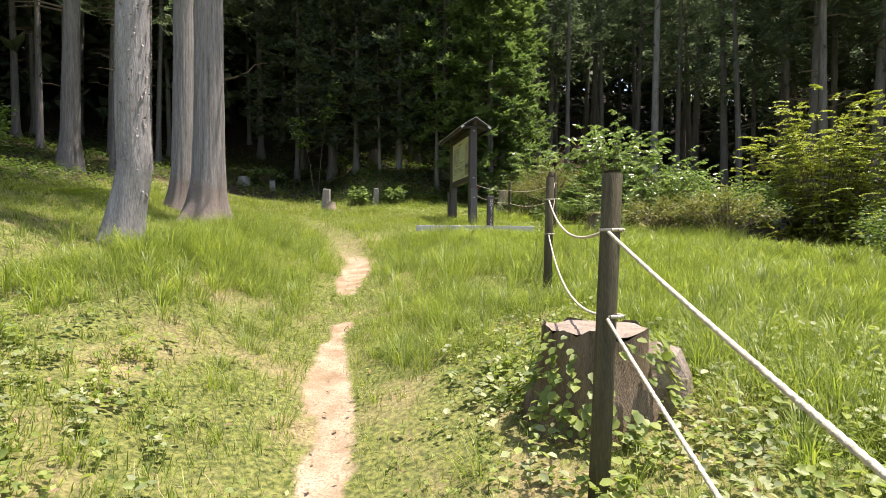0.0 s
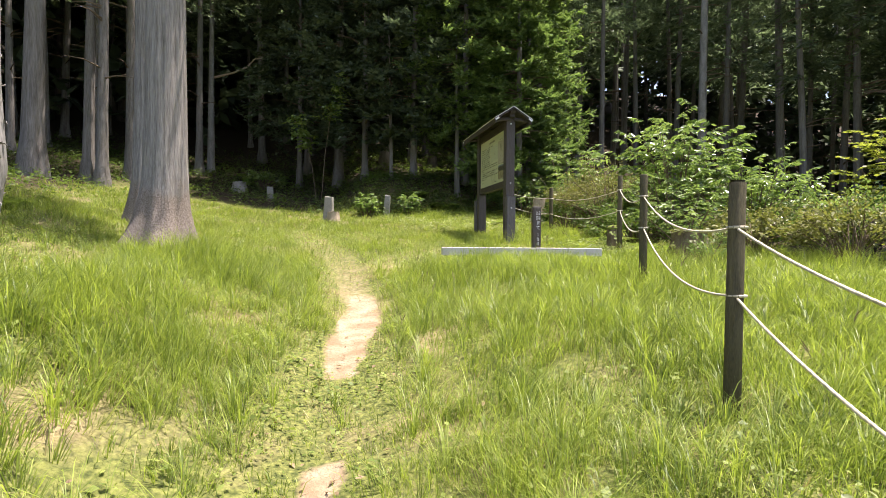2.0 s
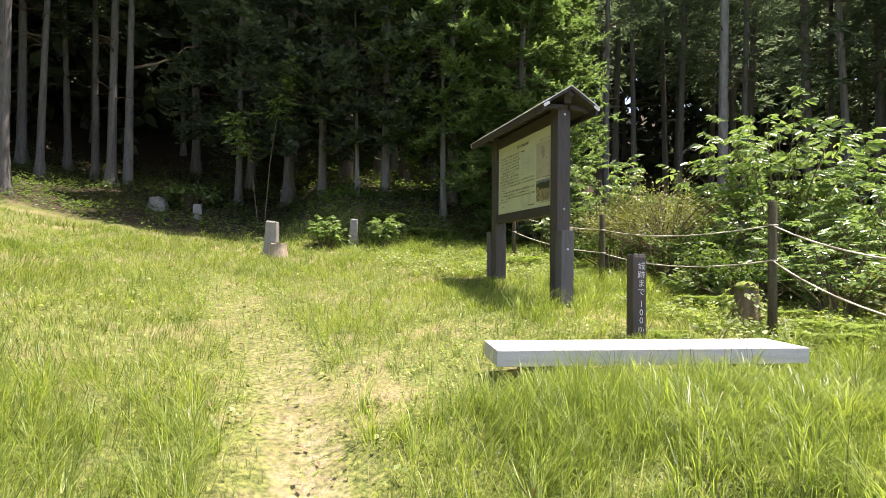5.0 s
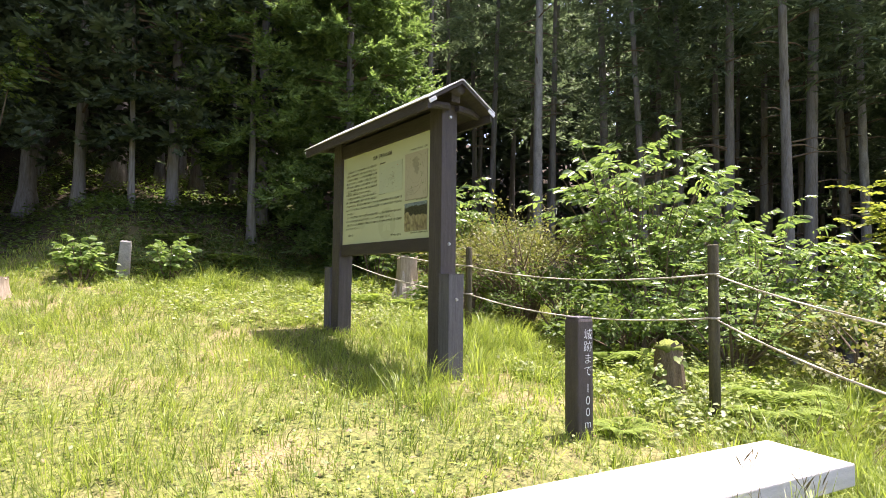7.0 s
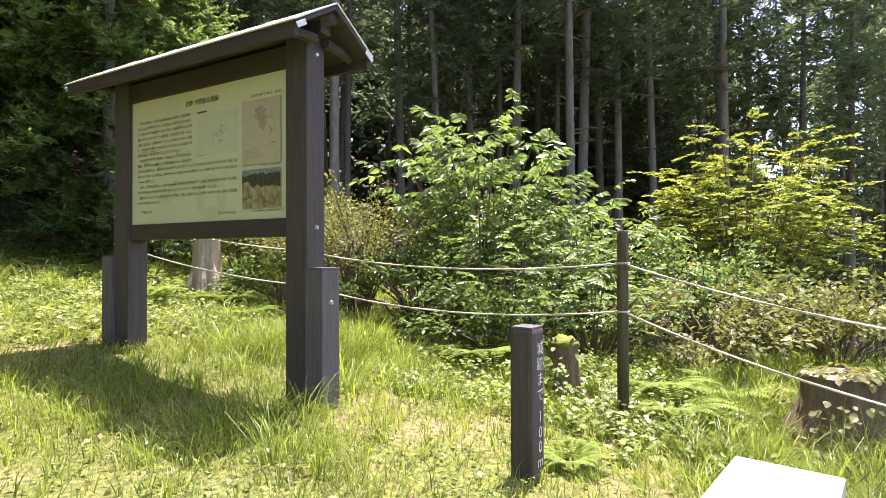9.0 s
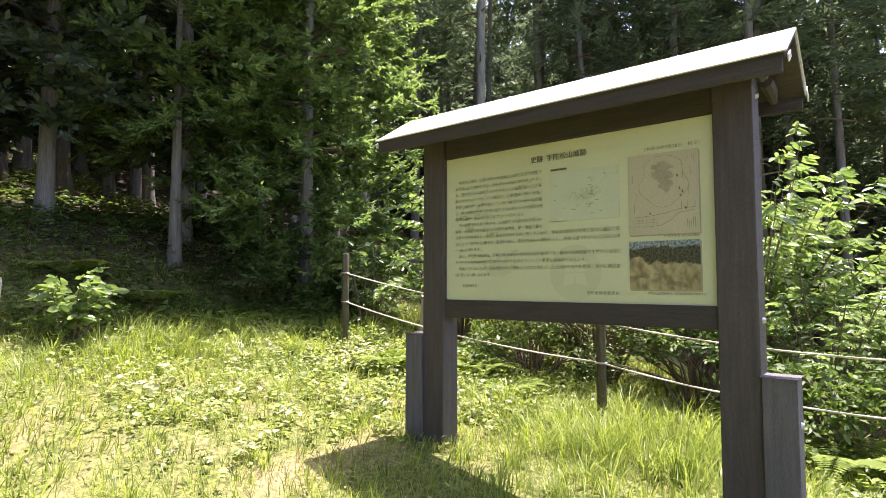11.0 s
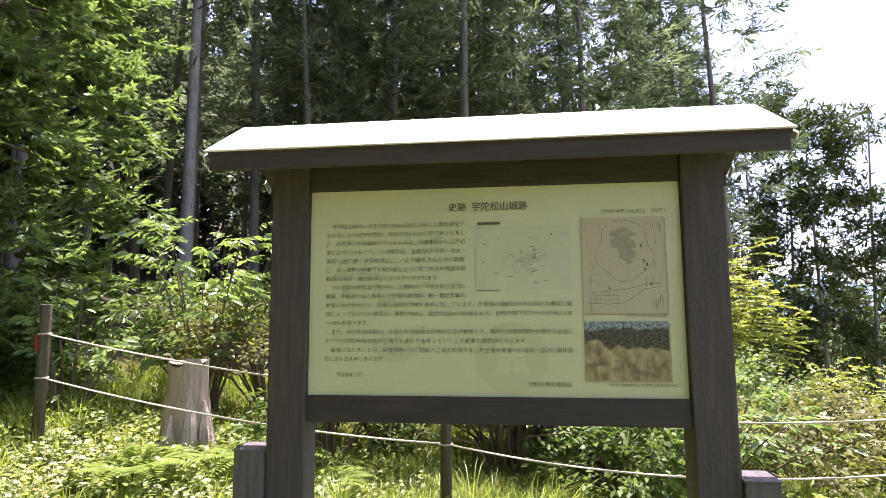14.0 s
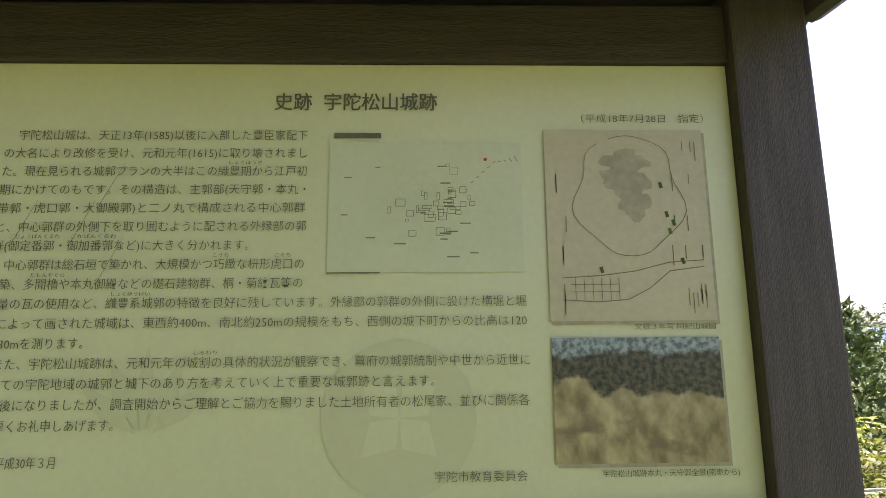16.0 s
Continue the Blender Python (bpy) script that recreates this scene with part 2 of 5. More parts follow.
def step(a, b, v):
    t = np.clip((v - a) / (b - a), 0, 1)
    return t * t * (3 - 2 * t)


PATH_Y = (-30, 0, 4.35, 6.7, 9.2, 10.6, 13, 15, 24, 33, 60)
PATH_X = (-0.8, -0.12, 0.04, 0.29, 0.6, 0.58, 0.15, -0.3, -1.9, -4.8, -12)


def path_x(y):
    return sum(np.interp(y + o, PATH_Y, PATH_X) for o in (-0.8, -0.3, 0.3, 0.8)) / 4


def land(x, y):
    """Height of the ground."""
    x, y = np.asarray(x, float), np.asarray(y, float)
    zp = sum(np.interp(y + o, (-30, 0, 4.35, 6.7, 9.2, 10.6, 13, 15, 19, 24.5, 33, 45, 70, 130), (-3.2, 0.0, 0.42, 0.78, 1.1, 1.38, 1.70, 1.88, 2.42, 3.45, 5.6, 11.5, 24.0, 36.0)) for o in (-0.9, -0.3, 0.3, 0.9)) / 4
    d = x - path_x(y)
    right = np.interp(y, (-10, 3, 8, 10.5, 13.5, 17, 40), (0.25, 0.42, 0.3, 0.11, 0.07, 0.1, 0.0)) * step(0.15, 2.2, d)
    u = -d
    left = np.interp(y, (-10, 3.5, 6.5, 7.5, 9.5, 12, 30), (0.35, 0.38, 0.58, 0.56, 0.26, 0.15, 0.1)) * step(0.2, 2.0, u) + 0.17 * np.clip(u - 2.2, 0, 32) * step(2.0, 4.0, u)
    bank = 0.95 * step(19.5, 21.6, y - 0.12 * (x - 2)) * step(0.3, 2.0, x) * (1 - step(6.0, 8.5, x))
    wood = -0.07 * np.clip(x - 8, 0, 30) * step(15, 20, y)
    east = -0.30 * np.clip(x - 8.0, 0, 60) * (1 - step(12, 20, y))
    trough = -0.07 * np.exp(-(d / 0.3) ** 2) * (1 - step(11, 13, y))
    rough = 0.035 * np.sin(1.7 * x + 0.6 * y) * np.sin(1.3 * y - 0.5 * x) + 0.02 * np.sin(4.1 * x + 1.0) * np.sin(3.7 * y + 2.0)
    return zp + right + left + bank + wood + east + trough + rough * step(0.3, 0.9, np.abs(d))


def hz(x, y):
    return float(land(x, y))


def soil_amount(x, y):
    """Bare soil: 1 on the trodden line."""
    d = np.abs(x - path_x(y) - 0.05 - 0.04 * np.sin(2.3 * y))
    n = 0.5 + 0.25 * np.sin(3.1 * y + 1.0) + 0.2 * np.sin(6.7 * y + 2.4 * x) + 0.12 * np.sin(17 * y + 11 * x)
    wide = np.interp(y, (-5, 3.6, 5.2, 5.8, 6.05, 6.85, 7.1, 8.0, 9.3, 10.5, 12, 15, 17), (0.11, 0.14, 0.12, 0.08, -0.15, -0.15, 0.15, 0.2, 0.2, 0.24, 0.36, 0.4, 0.1))
    core = 1 - step(wide * 0.7, np.abs(wide) * 1.3, d + 0.07 * (0.5 - n) + 2 * np.clip(-wide, 0, 1))
    return core * np.interp(y, (8.8, 9.8, 12, 15.5, 17), (1.0, 0.5, 0.38, 0.36, 0.0))


# ---------------------------------------------------------------- mesh helpers


def np_mesh(name, verts, faces, mat, smooth=False):
    """A mesh of many triangles or of many quads from arrays."""
    me = bpy.data.meshes.new(name)
    verts, faces = np.ascontiguousarray(verts, np.float32), np.ascontiguousarray(faces, np.int32)
    k = faces.shape[1]
    me.vertices.add(len(verts))
    me.vertices.foreach_set("co", verts.ravel())
    me.loops.add(faces.size)
    me.loops.foreach_set("vertex_index", faces.ravel())
    me.polygons.add(len(faces))
    me.polygons.foreach_set("loop_start", np.arange(0, faces.size, k, dtype=np.int32))
    me.polygons.foreach_set("loop_total", np.full(len(faces), k, np.int32))
    if smooth:
        me.polygons.foreach_set("use_smooth", np.ones(len(faces), bool))
    me.update(calc_edges=True)
    me.materials.append(mat)
    return me


def part(name, bm, mat, parent=None, label="", smooth=False):
    """One mesh object out of a bmesh (or a mesh), under its thing."""
    if isinstance(bm, bpy.types.Mesh):
        me = bm
    else:
        me = bpy.data.meshes.new(name)
        bmesh.ops.recalc_face_normals(bm, faces=bm.faces)
        bm.to_mesh(me)
        bm.free()
        me.materials.append(mat)
        if smooth:
            for p in me.polygons:
                p.use_smooth = True
    ob = new(name, me)
    ob.parent = parent
    if label:
        tagged(ob, label)
    return ob


def box(sx, sy, sz, at=(0, 0, 0), bevel=0.006, bm=None, turn=None):
    bm = bm or bmesh.new()
    r = bmesh.ops.create_cube(bm, size=1, matrix=Matrix.Translation(at) @ (turn or Matrix()) @ Matrix.Diagonal((sx, sy, sz, 1)))
    if bevel:
        es = list({e for v in r["verts"] for e in v.link_edges})
        bmesh.ops.bevel(bm, geom=es, offset=bevel, segments=2, affect="EDGES", profile=0.6)
    return bm


def tube(points, radii, sides=8, bm=None, cap=True, wob=0.0, seed=0):
    """A tapered, bending tube through the points."""
    bm = bm or bmesh.new()
    rnd = random.Random(seed)
    pts = [Vector(p) for p in points]
    rings = []
    for i, p in enumerate(pts):
        a = (pts[min(i + 1, len(pts) - 1)] - pts[max(i - 1, 0)]).normalized()
        q = a.to_track_quat("Z", "Y")
        ring = []
        for k in range(sides):
            r = radii[i] * (1 + wob * rnd.uniform(-1, 1))
            ring.append(bm.verts.new(p + q @ Vector((r * math.cos(6.2832 * k / sides), r * math.sin(6.2832 * k / sides), 0))))
        rings.append(ring)
    for a, b in zip(rings, rings[1:]):
        for k in range(sides):
            bm.faces.new((a[k], a[(k + 1) % sides], b[(k + 1) % sides], b[k]))
    if cap:
        bm.faces.new(rings[0][::-1])
        bm.faces.new(rings[-1])
    return bm


def thing(name, at, label, category, group="", turn=0.0):
    ob = new(name)
    ob.matrix_world = pose(at[0], at[1], at[2], 0, 0, turn)
    return tagged(ob, label, category, group)


def unit(v):
    return v / np.maximum(np.linalg.norm(v, axis=-1, keepdims=True), 1e-9)


def leaves(at, way, up, length, width, bend=0.15):
    """Pointed leaves as folded quads: base, side, tip, side."""
    way, up = unit(way), np.asarray(up, float)
    side = unit(np.cross(way, up))
    nrm = np.cross(side, way)
    length, width = np.asarray(length)[:, None], np.asarray(width)[:, None]
    mid = at + way * length * 0.45 + nrm * length * bend
    v = np.stack([at, mid + side * width / 2, at + way * length, mid - side * width / 2], 1)
    f = np.arange(len(at) * 4).reshape(-1, 4)
    return v.reshape(-1, 3), f


def broad_leaves(at, way, up, length, width, bend=0.1):
    """Rounded leaves folded along the midrib: two quads with a common edge."""
    way, up = unit(way), np.asarray(up, float)
    side = unit(np.cross(way, up))
    nrm = np.cross(side, way)
    length, width = np.asarray(length)[:, None], np.asarray(width)[:, None]
    a = at + way * length * 0.28 + nrm * length * bend
    b = at + way * length * 0.68 + nrm * length * bend * 0.9
    v = np.stack([at, a + side * width * 0.48, b + side * width * 0.42, at + way * length - nrm * length * bend * 0.6, b - side * width * 0.42, a - side * width * 0.48], 1)
    o = np.arange(len(at))[:, None] * 6
    f = np.concatenate([o + (0, 1, 2, 3), o + (0, 3, 4, 5)], 1).reshape(-1, 4)
    return v.reshape(-1, 3), f


def joined(sets):
    vs, fs, o = [], [], 0
    for v, f in sets:
        vs.append(v)
        fs.append(f + o)
        o += len(v)
    return np.concatenate(vs), np.concatenate(fs)


RS = np.random.RandomState(7)

# ---------------------------------------------------------------- ground


def spaced(a, b, s, far):
    mid = np.arange(a, b + s / 2, s)
    out = s * 1.13 ** np.arange(1, 90)
    out = np.cumsum(out)
    out = out[out < far]
    return np.concatenate([a - out[::-1], mid, b + out])


def make_ground():
    xs, ys = spaced(-7, 9, 0.12, 2500), spaced(-1.5, 22, 0.12, 2500)
    X, Y = np.meshgrid(xs, ys)
    Z = land(X, Y)
    V = np.stack([X.ravel(), Y.ravel(), Z.ravel()], 1)
    nx, ny = len(xs), len(ys)
    i = (np.arange(ny - 1)[:, None] * nx + np.arange(nx - 1)).ravel()
    F = np.stack([i, i + 1, i + nx + 1, i + nx], 1)
    m = bpy.data.materials.new("turf_and_soil")
    m.use_nodes = True
    n, l = m.node_tree.nodes, m.node_tree.links
    b = n["Principled BSDF"]
    b.inputs["Roughness"].default_value = 0.95
    b.inputs["Specular IOR Level"].default_value = 0.15
    co = n.new("ShaderNodeTexCoord")

    def noise_at(scale, detail=6):
        t = n.new("ShaderNodeTexNoise")
        t.inputs["Scale"].default_value, t.inputs["Detail"].default_value = scale, detail
        l.new(co.outputs["Object"], t.inputs[0])
        return t.outputs[0]

    def blend(f, a, c, lo=0.35, hi=0.65):
        r = n.new("ShaderNodeMapRange")
        r.inputs[1].default_value, r.inputs[2].default_value = lo, hi
        l.new(f, r.inputs[0])
        x = n.new("ShaderNodeMix")
        x.data_type = "RGBA"
        l.new(r.outputs[0], x.inputs[0])
        for k, s in ((6, a), (7, c)):
            if isinstance(s, tuple):
                x.inputs[k].default_value = (*s, 1)
            else:
                l.new(s, x.inputs[k])
        return x.outputs[2]
    turf = blend(noise_at(30), (0.06, 0.075, 0.022), (0.2, 0.21, 0.06))
    litter = blend(noise_at(45), (0.16, 0.12, 0.06), (0.36, 0.29, 0.16))
    turf = blend(noise_at(1.4), turf, litter, 0.5, 0.75)
    soil = blend(noise_at(4), (0.24, 0.17, 0.1), (0.42, 0.335, 0.23), 0.35, 0.65)
    soil = blend(noise_at(70, 3), (0.22, 0.155, 0.095), soil, 0.3, 0.5)
    at = n.new("ShaderNodeAttribute")
    at.attribute_name = "soil"
    wo = n.new("ShaderNodeAttribute")
    wo.attribute_name = "wood"
    ad = n.new("ShaderNodeMath")
    ad.operation = "MULTIPLY_ADD"
    ad.inputs[1].default_value = 0.5
    l.new(noise_at(16), ad.inputs[0])
    l.new(at.outputs["Fac"], ad.inputs[2])
    # brown forest litter, darkened to hold the shade under the trees
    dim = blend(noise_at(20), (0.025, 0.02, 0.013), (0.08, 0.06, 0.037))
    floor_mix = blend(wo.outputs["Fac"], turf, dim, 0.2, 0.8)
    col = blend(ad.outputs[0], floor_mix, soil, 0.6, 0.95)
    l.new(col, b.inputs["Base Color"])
    bp = n.new("ShaderNodeBump")
    bp.inputs["Strength"].default_value, bp.inputs["Distance"].default_value = 0.7, 0.03
    l.new(noise_at(28), bp.inputs["Height"])
    l.new(bp.outputs[0], b.inputs["Normal"])
    me = np_mesh("ground", V, F, m, True)
    me.attributes.new("soil", "FLOAT", "POINT").data.foreach_set("value", soil_amount(V[:, 0], V[:, 1]).astype(np.float32))
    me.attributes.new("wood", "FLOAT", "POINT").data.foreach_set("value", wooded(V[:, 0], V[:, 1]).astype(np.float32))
    tagged(new("ground", me), "grassy hillside ground with a trodden sandy footpath", "ground", kind="structure")


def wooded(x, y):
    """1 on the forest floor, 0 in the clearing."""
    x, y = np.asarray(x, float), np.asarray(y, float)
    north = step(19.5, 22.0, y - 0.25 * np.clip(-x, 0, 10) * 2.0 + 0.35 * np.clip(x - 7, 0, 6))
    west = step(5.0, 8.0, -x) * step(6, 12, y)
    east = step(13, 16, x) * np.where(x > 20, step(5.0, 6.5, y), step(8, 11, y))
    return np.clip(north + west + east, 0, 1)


make_ground()

# ---------------------------------------------------------------- the notice board


def font(name, text, size, at, turn, mat, parent, align="LEFT", squeeze=1.0, line=1.0):
    c = bpy.data.curves.new(name, "FONT")
    c.body, c.size, c.align_x, c.align_y = text, size, align, "CENTER"
    c.extrude, c.resolution_u, c.offset = 0.0004, 2, -0.012 * size
    c.space_line = line
    c.materials.append(mat)
    ob = new(name, c)
    ob.parent = parent
    ob.matrix_local = Matrix.Translation(at) @ turn @ Matrix.Diagonal((squeeze, 1, 1, 1))
    return ob


def fit_width(ob, width):
    bpy.context.view_layer.update()
    have = max(ob.dimensions.x, 1e-4)
    ob.matrix_local = ob.matrix_local @ Matrix.Diagonal((width / have, 1, 1, 1))


BX, BY0, BY1, BZ0, BZ1 = 3.69, 13.37, 15.17, 3.025, 4.05


def notice_board():
    base = (3.74, 14.27, 1.80)
    s = thing("notice_board", base, "dark timber notice board with pitched roof and pale printed panel", "notice board")

    def put(p):
        return (p[0] - base[0], p[1] - base[1], p[2] - base[2])
    for y, out in ((13.275, -1), (15.265, 1)):
        g = hz(3.74, y) - 0.15
        p = part("post", box(0.17, 0.19, 4.24 - g, put((3.74, y, (4.24 + g) / 2)), 0.008), M_STAIN, s, "dark stained square timber post, weathered grey on its side")
        top = 2.70 if out < 0 else 2.78
        f = part("side_block", box(0.165, 0.15, top - g, put((3.715, y + out * 0.172, (top + g) / 2)), 0.008), M_GREYWOOD, s, "short weathered pile bolted to the post")
        part("cap", box(0.175, 0.16, 0.006, (put((3.715, y + out * 0.172, top + 0.002))), 0.002), M_GREYWOOD, f)
        for z in (4.12, 2.97):
            bolt = bmesh.new()
            bmesh.ops.create_cone(bolt, cap_ends=True, segments=14, radius1=0.017, radius2=0.012, depth=0.014, matrix=pose(*put((3.745, y + out * 0.101, z)), 90 * (1 if out < 0 else -1), 0, 0))
            part("bolt", bolt, M_STEEL, p)
        bolt = bmesh.new()
        bmesh.ops.create_cone(bolt, cap_ends=True, segments=14, radius1=0.018, radius2=0.012, depth=0.016, matrix=pose(*put((3.715, y + out * 0.252, top - 0.22)), 90 * (1 if out < 0 else -1), 0, 0))
        part("bolt", bolt, M_STEEL, f)
    part("bottom_rail", box(0.125, 1.80, 0.125, put((3.735, 14.27, 2.976)), 0.006), M_BEAM, s)
    part("top_rail", box(0.12, 1.80, 0.15, put((3.735, 14.27, 4.125)), 0.006), M_BEAM, s)
    part("head_beam", box(0.10, 2.36, 0.10, put((3.74, 14.27, 4.285)), 0.01), M_BEAM, s)
    ridge = tube([put((3.74, 13.03, 4.345)), put((3.74, 14.27, 4.345)), put((3.74, 15.53, 4.345))], [0.055] * 3, 18)
    part("ridge_pole", ridge, M_BEAM, s, "round ridge pole with pale sawn ends", True)
    # two roof slopes, each with boards below and a sheet on top
    run, rise, a, b = 0.36, 0.225, 13.0, 15.56
    for sgn, nm in ((-1, "roof_slope"), (1, "roof_slope")):
        ang = math.degrees(math.atan2(rise, run))
        slope = math.hypot(run, rise)
        mid = (3.74 + sgn * run / 2, (a + b) / 2, 4.385 - rise / 2 + 0.012)
        turn = pose(0, 0, 0, 0, sgn * ang, 0)
        r = part("roof_slope", box(slope, b - a, 0.028, put(mid), 0.003, turn=turn), M_BEAM, s, "dark boarded roof slope")
        up = Vector((sgn * math.sin(radians(ang)), 0, math.cos(radians(ang)))) * 0.0205
        sheet = box(slope + 0.02, b - a + 0.02, 0.009, put(Vector(mid) + up), 0.002, turn=turn)
        part("roof_sheet", sheet, M_ROOF, r, "sun-bleached pale metal roof sheet")
        for y in (13.55, 14.1, 14.65, 15.2):
            part("sheet_seam", box(slope + 0.015, 0.008, 0.004, put(Vector((mid[0], y, mid[2])) + up * 1.32), 0.001, turn=turn), M_STEEL, r)
        for y in (a - 0.014, b + 0.014):
            part("sheet_fold", box(0.085, 0.008, 0.034, put((3.74 + sgn * (run - 0.03), y, 4.385 - rise + 0.012)), 0.004, turn=turn), M_ROOF, r, "pale folded corner of the roof sheet")
        eave = box(0.03, b - a - 0.02, 0.075, put((3.74 + sgn * (run - 0.012), (a + b) / 2, 4.385 - rise - 0.025)), 0.004)
        part("eave_board", eave, M_BEAM, s)
        for y in (13.14, 15.4):
            pts = [put((3.74 + sgn * 0.05, y, 4.20)), put((3.74 + sgn * 0.2, y, 4.19)), put((3.74 + sgn * 0.30, y, 4.155))]
            part("bracket", tube(pts, [0.035, 0.035, 0.022], 8), M_BEAM, s)
    p = part("panel", box(0.022, BY1 - BY0 - 0.004, BZ1 - BZ0 - 0.004, put((BX + 0.013, 14.27, (BZ0 + BZ1) / 2)), 0.002), M_PANEL, s, "cream-green panel printed with a castle site history")
    face = Matrix(((0, 0, -1, 0), (-1, 0, 0, 0), (0, 1, 0, 0), (0, 0, 0, 1)))

    def uv(u, v, out=0.002):
        return put((BX - out, BY1 - u, BZ1 - v))

    def sheet(name, u0, u1, v0, v1, mat, out, label=""):
        bm = box(0.002, u1 - u0, v1 - v0, uv((u0 + u1) / 2, (v0 + v1) / 2, out), 0)
        return part(name, bm, mat, p, label)
    t = font("title", "史跡  宇陀松山城跡", 0.047, uv(0.70, 0.103), face, M_INK, p)
    t.data.offset = 0.0
    fit_width(t, 0.385)
    t = font("title", "史跡  宇陀松山城跡", 0.047, uv(0.7011, 0.1028, 0.0024), face, M_INK, p)
    t.data.offset = 0.0
    fit_width(t, 0.385)
    lines = [
        (0.115, 0.1850, 0.665, "宇陀松山城は、天正13年(1585)以後に入部した豊臣家配下"),
        (0.085, 0.2286, 0.695, "の大名により改修を受け、元和元年(1615)に取り壊されまし"),
        (0.085, 0.2722, 0.695, "た。現在見られる城郭プランの大半はこの織豊期から江戸初"),
        (0.085, 0.3158, 0.695, "期にかけてのもです。その構造は、主郭部(天守郭・本丸・"),
        (0.085, 0.3594, 0.695, "帯郭・虎口郭・大御殿郭)と二ノ丸で構成される中心郭群"),
        (0.085, 0.4030, 0.695, "と、中心郭群の外側下を取り囲むように配される外縁部の郭"),
        (0.085, 0.4466, 0.57, "群(御定番郭・御加番郭など)に大きく分かれます。"),
        (0.115, 0.4902, 0.665, "中心郭群は総石垣で築かれ、大規模かつ巧緻な枡形虎口の"),
        (0.085, 0.5338, 0.695, "構築、多聞櫓や本丸御殿などの礎石建物群、桐・菊紋瓦等の"),
        (0.085, 0.5774, 1.20, "大量の瓦の使用など、織豊系城郭の特徴を良好に残しています。外縁部の郭群の外側に設けた横堀と堀"),
        (0.085, 0.6210, 1.20, "切によって画された城域は、東西約400m、南北約250mの規模をもち、西側の城下町からの比高は120"),
        (0.085, 0.6646, 0.22, "～130mを測ります。"),
        (0.115, 0.7082, 1.17, "また、宇陀松山城跡は、元和元年の城割の具体的状況が観察でき、幕府の城郭統制や中世から近世に"),
        (0.085, 0.7518, 0.99, "かけての宇陀地域の城郭と城下のあり方を考えていく上で重要な城郭跡と言えます。"),
        (0.115, 0.7954, 1.17, "最後になりましたが、調査開始からご理解とご協力を賜りました土地所有者の松尾家、並びに関係各"),
        (0.085, 0.8390, 0.30, "位に厚くお礼申しあげます。"),
        (0.145, 0.914, 0.125, "平成30年３月"),
    ]
    for u, v, wide, text in lines:
        fit_width(font("text_line", text, 0.0275, uv(u, v), face, M_INK, p), wide)
    for u, v, wide, size, text in ((1.415, 0.142, 0.295, 0.024, "（平成18年7月28日　指定）"), (1.53, 0.637, 0.185, 0.0165, "文禄３年写 阿紀山城図"), (1.44, 0.952, 0.30, 0.0165, "宇陀松山城跡本丸・天守郭全景(南東から)"), (1.075, 0.954, 0.2, 0.025, "宇陀市教育委員会")):
        fit_width(font("caption", text, size, uv(u, v), face, M_INK, p), wide)
    for u, v, wide, text in ((0.60, 0.2505, 0.075, "しょくほうき"), (0.12, 0.424, 0.11, "ごじょうばんくるわ"), (0.255, 0.424, 0.1, "ごかばんくるわ"), (0.575, 0.4685, 0.035, "こうち"), (0.715, 0.4685, 0.035, "こぐち"), (0.175, 0.512, 0.075, "たもんやぐら"), (0.355, 0.5555, 0.085, "しょくほうけい"), (0.545, 0.686, 0.05, "しろわり")):
        fit_width(font("reading_aid", text, 0.011, uv(u, v), face, M_INK, p), wide)
    # faint crests behind the words
    crest = bmesh.new()
    bmesh.ops.create_circle(crest, cap_ends=True, segments=48, radius=0.17, matrix=Matrix.Translation(uv(1.0, 0.83, 0.0006)) @ face)
    part("faint_crest", crest, M_FAINT, p)
    for k in range(4):
        crest = bmesh.new()
        m = Matrix.Translation(uv(1.0, 0.83, 0.0012)) @ face @ pose(0, 0, 0, 0, 0, 45 + 90 * k)
        vs = [crest.verts.new(m @ Vector(q)) for q in ((0, 0, 0), (0.05, 0.04, 0), (0.115, 0, 0), (0.05, -0.04, 0))]
        crest.faces.new(vs)
        part("crest_petal", crest, M_PANEL, p)
    for k in (-50, -25, 0, 25, 50):
        m = Matrix.Translation(uv(0.45, 0.87, 0.0006 + 0.00015 * (k + 50) / 25)) @ face @ pose(0, 0, 0, 0, 0, 90 + k)
        crest = bmesh.new()
        vs = [crest.verts.new(m @ Vector(q)) for q in ((0.02, 0, 0), (0.1, 0.025, 0), (0.2, 0, 0), (0.1, -0.025, 0))]
        crest.faces.new(vs)
        part("crest_leaf", crest, M_FAINT, p)
    # the plan of the site
    mp = sheet("site_plan", 0.835, 1.285, 0.2, 0.51, M_MAPGREEN, 0.001, "pale green site plan with thin contour lines")
    sheet("plan_heading", 0.845, 0.955, 0.178, 0.19, M_INK, 0.002, "black heading bar of the site plan")
    sheet("plan_rule", 0.835, 0.955, 0.509, 0.5115, M_INK, 0.0025)
    ink = bmesh.new()
    rnd = random.Random(5)

    def stroke(bm, pts, wide, out=0.003):
        q = [Vector(uv(u, v, out)) for u, v in pts]
        for a_, b_ in zip(q, q[1:]):
            d_ = (b_ - a_)
            if d_.length < 1e-5:
                continue
            s_ = Vector((0, -d_.z, d_.y)).normalized() * wide / 2
            bm.faces.new([bm.verts.new(c_) for c_ in (a_ - s_, b_ - s_, b_ + s_, a_ + s_)])
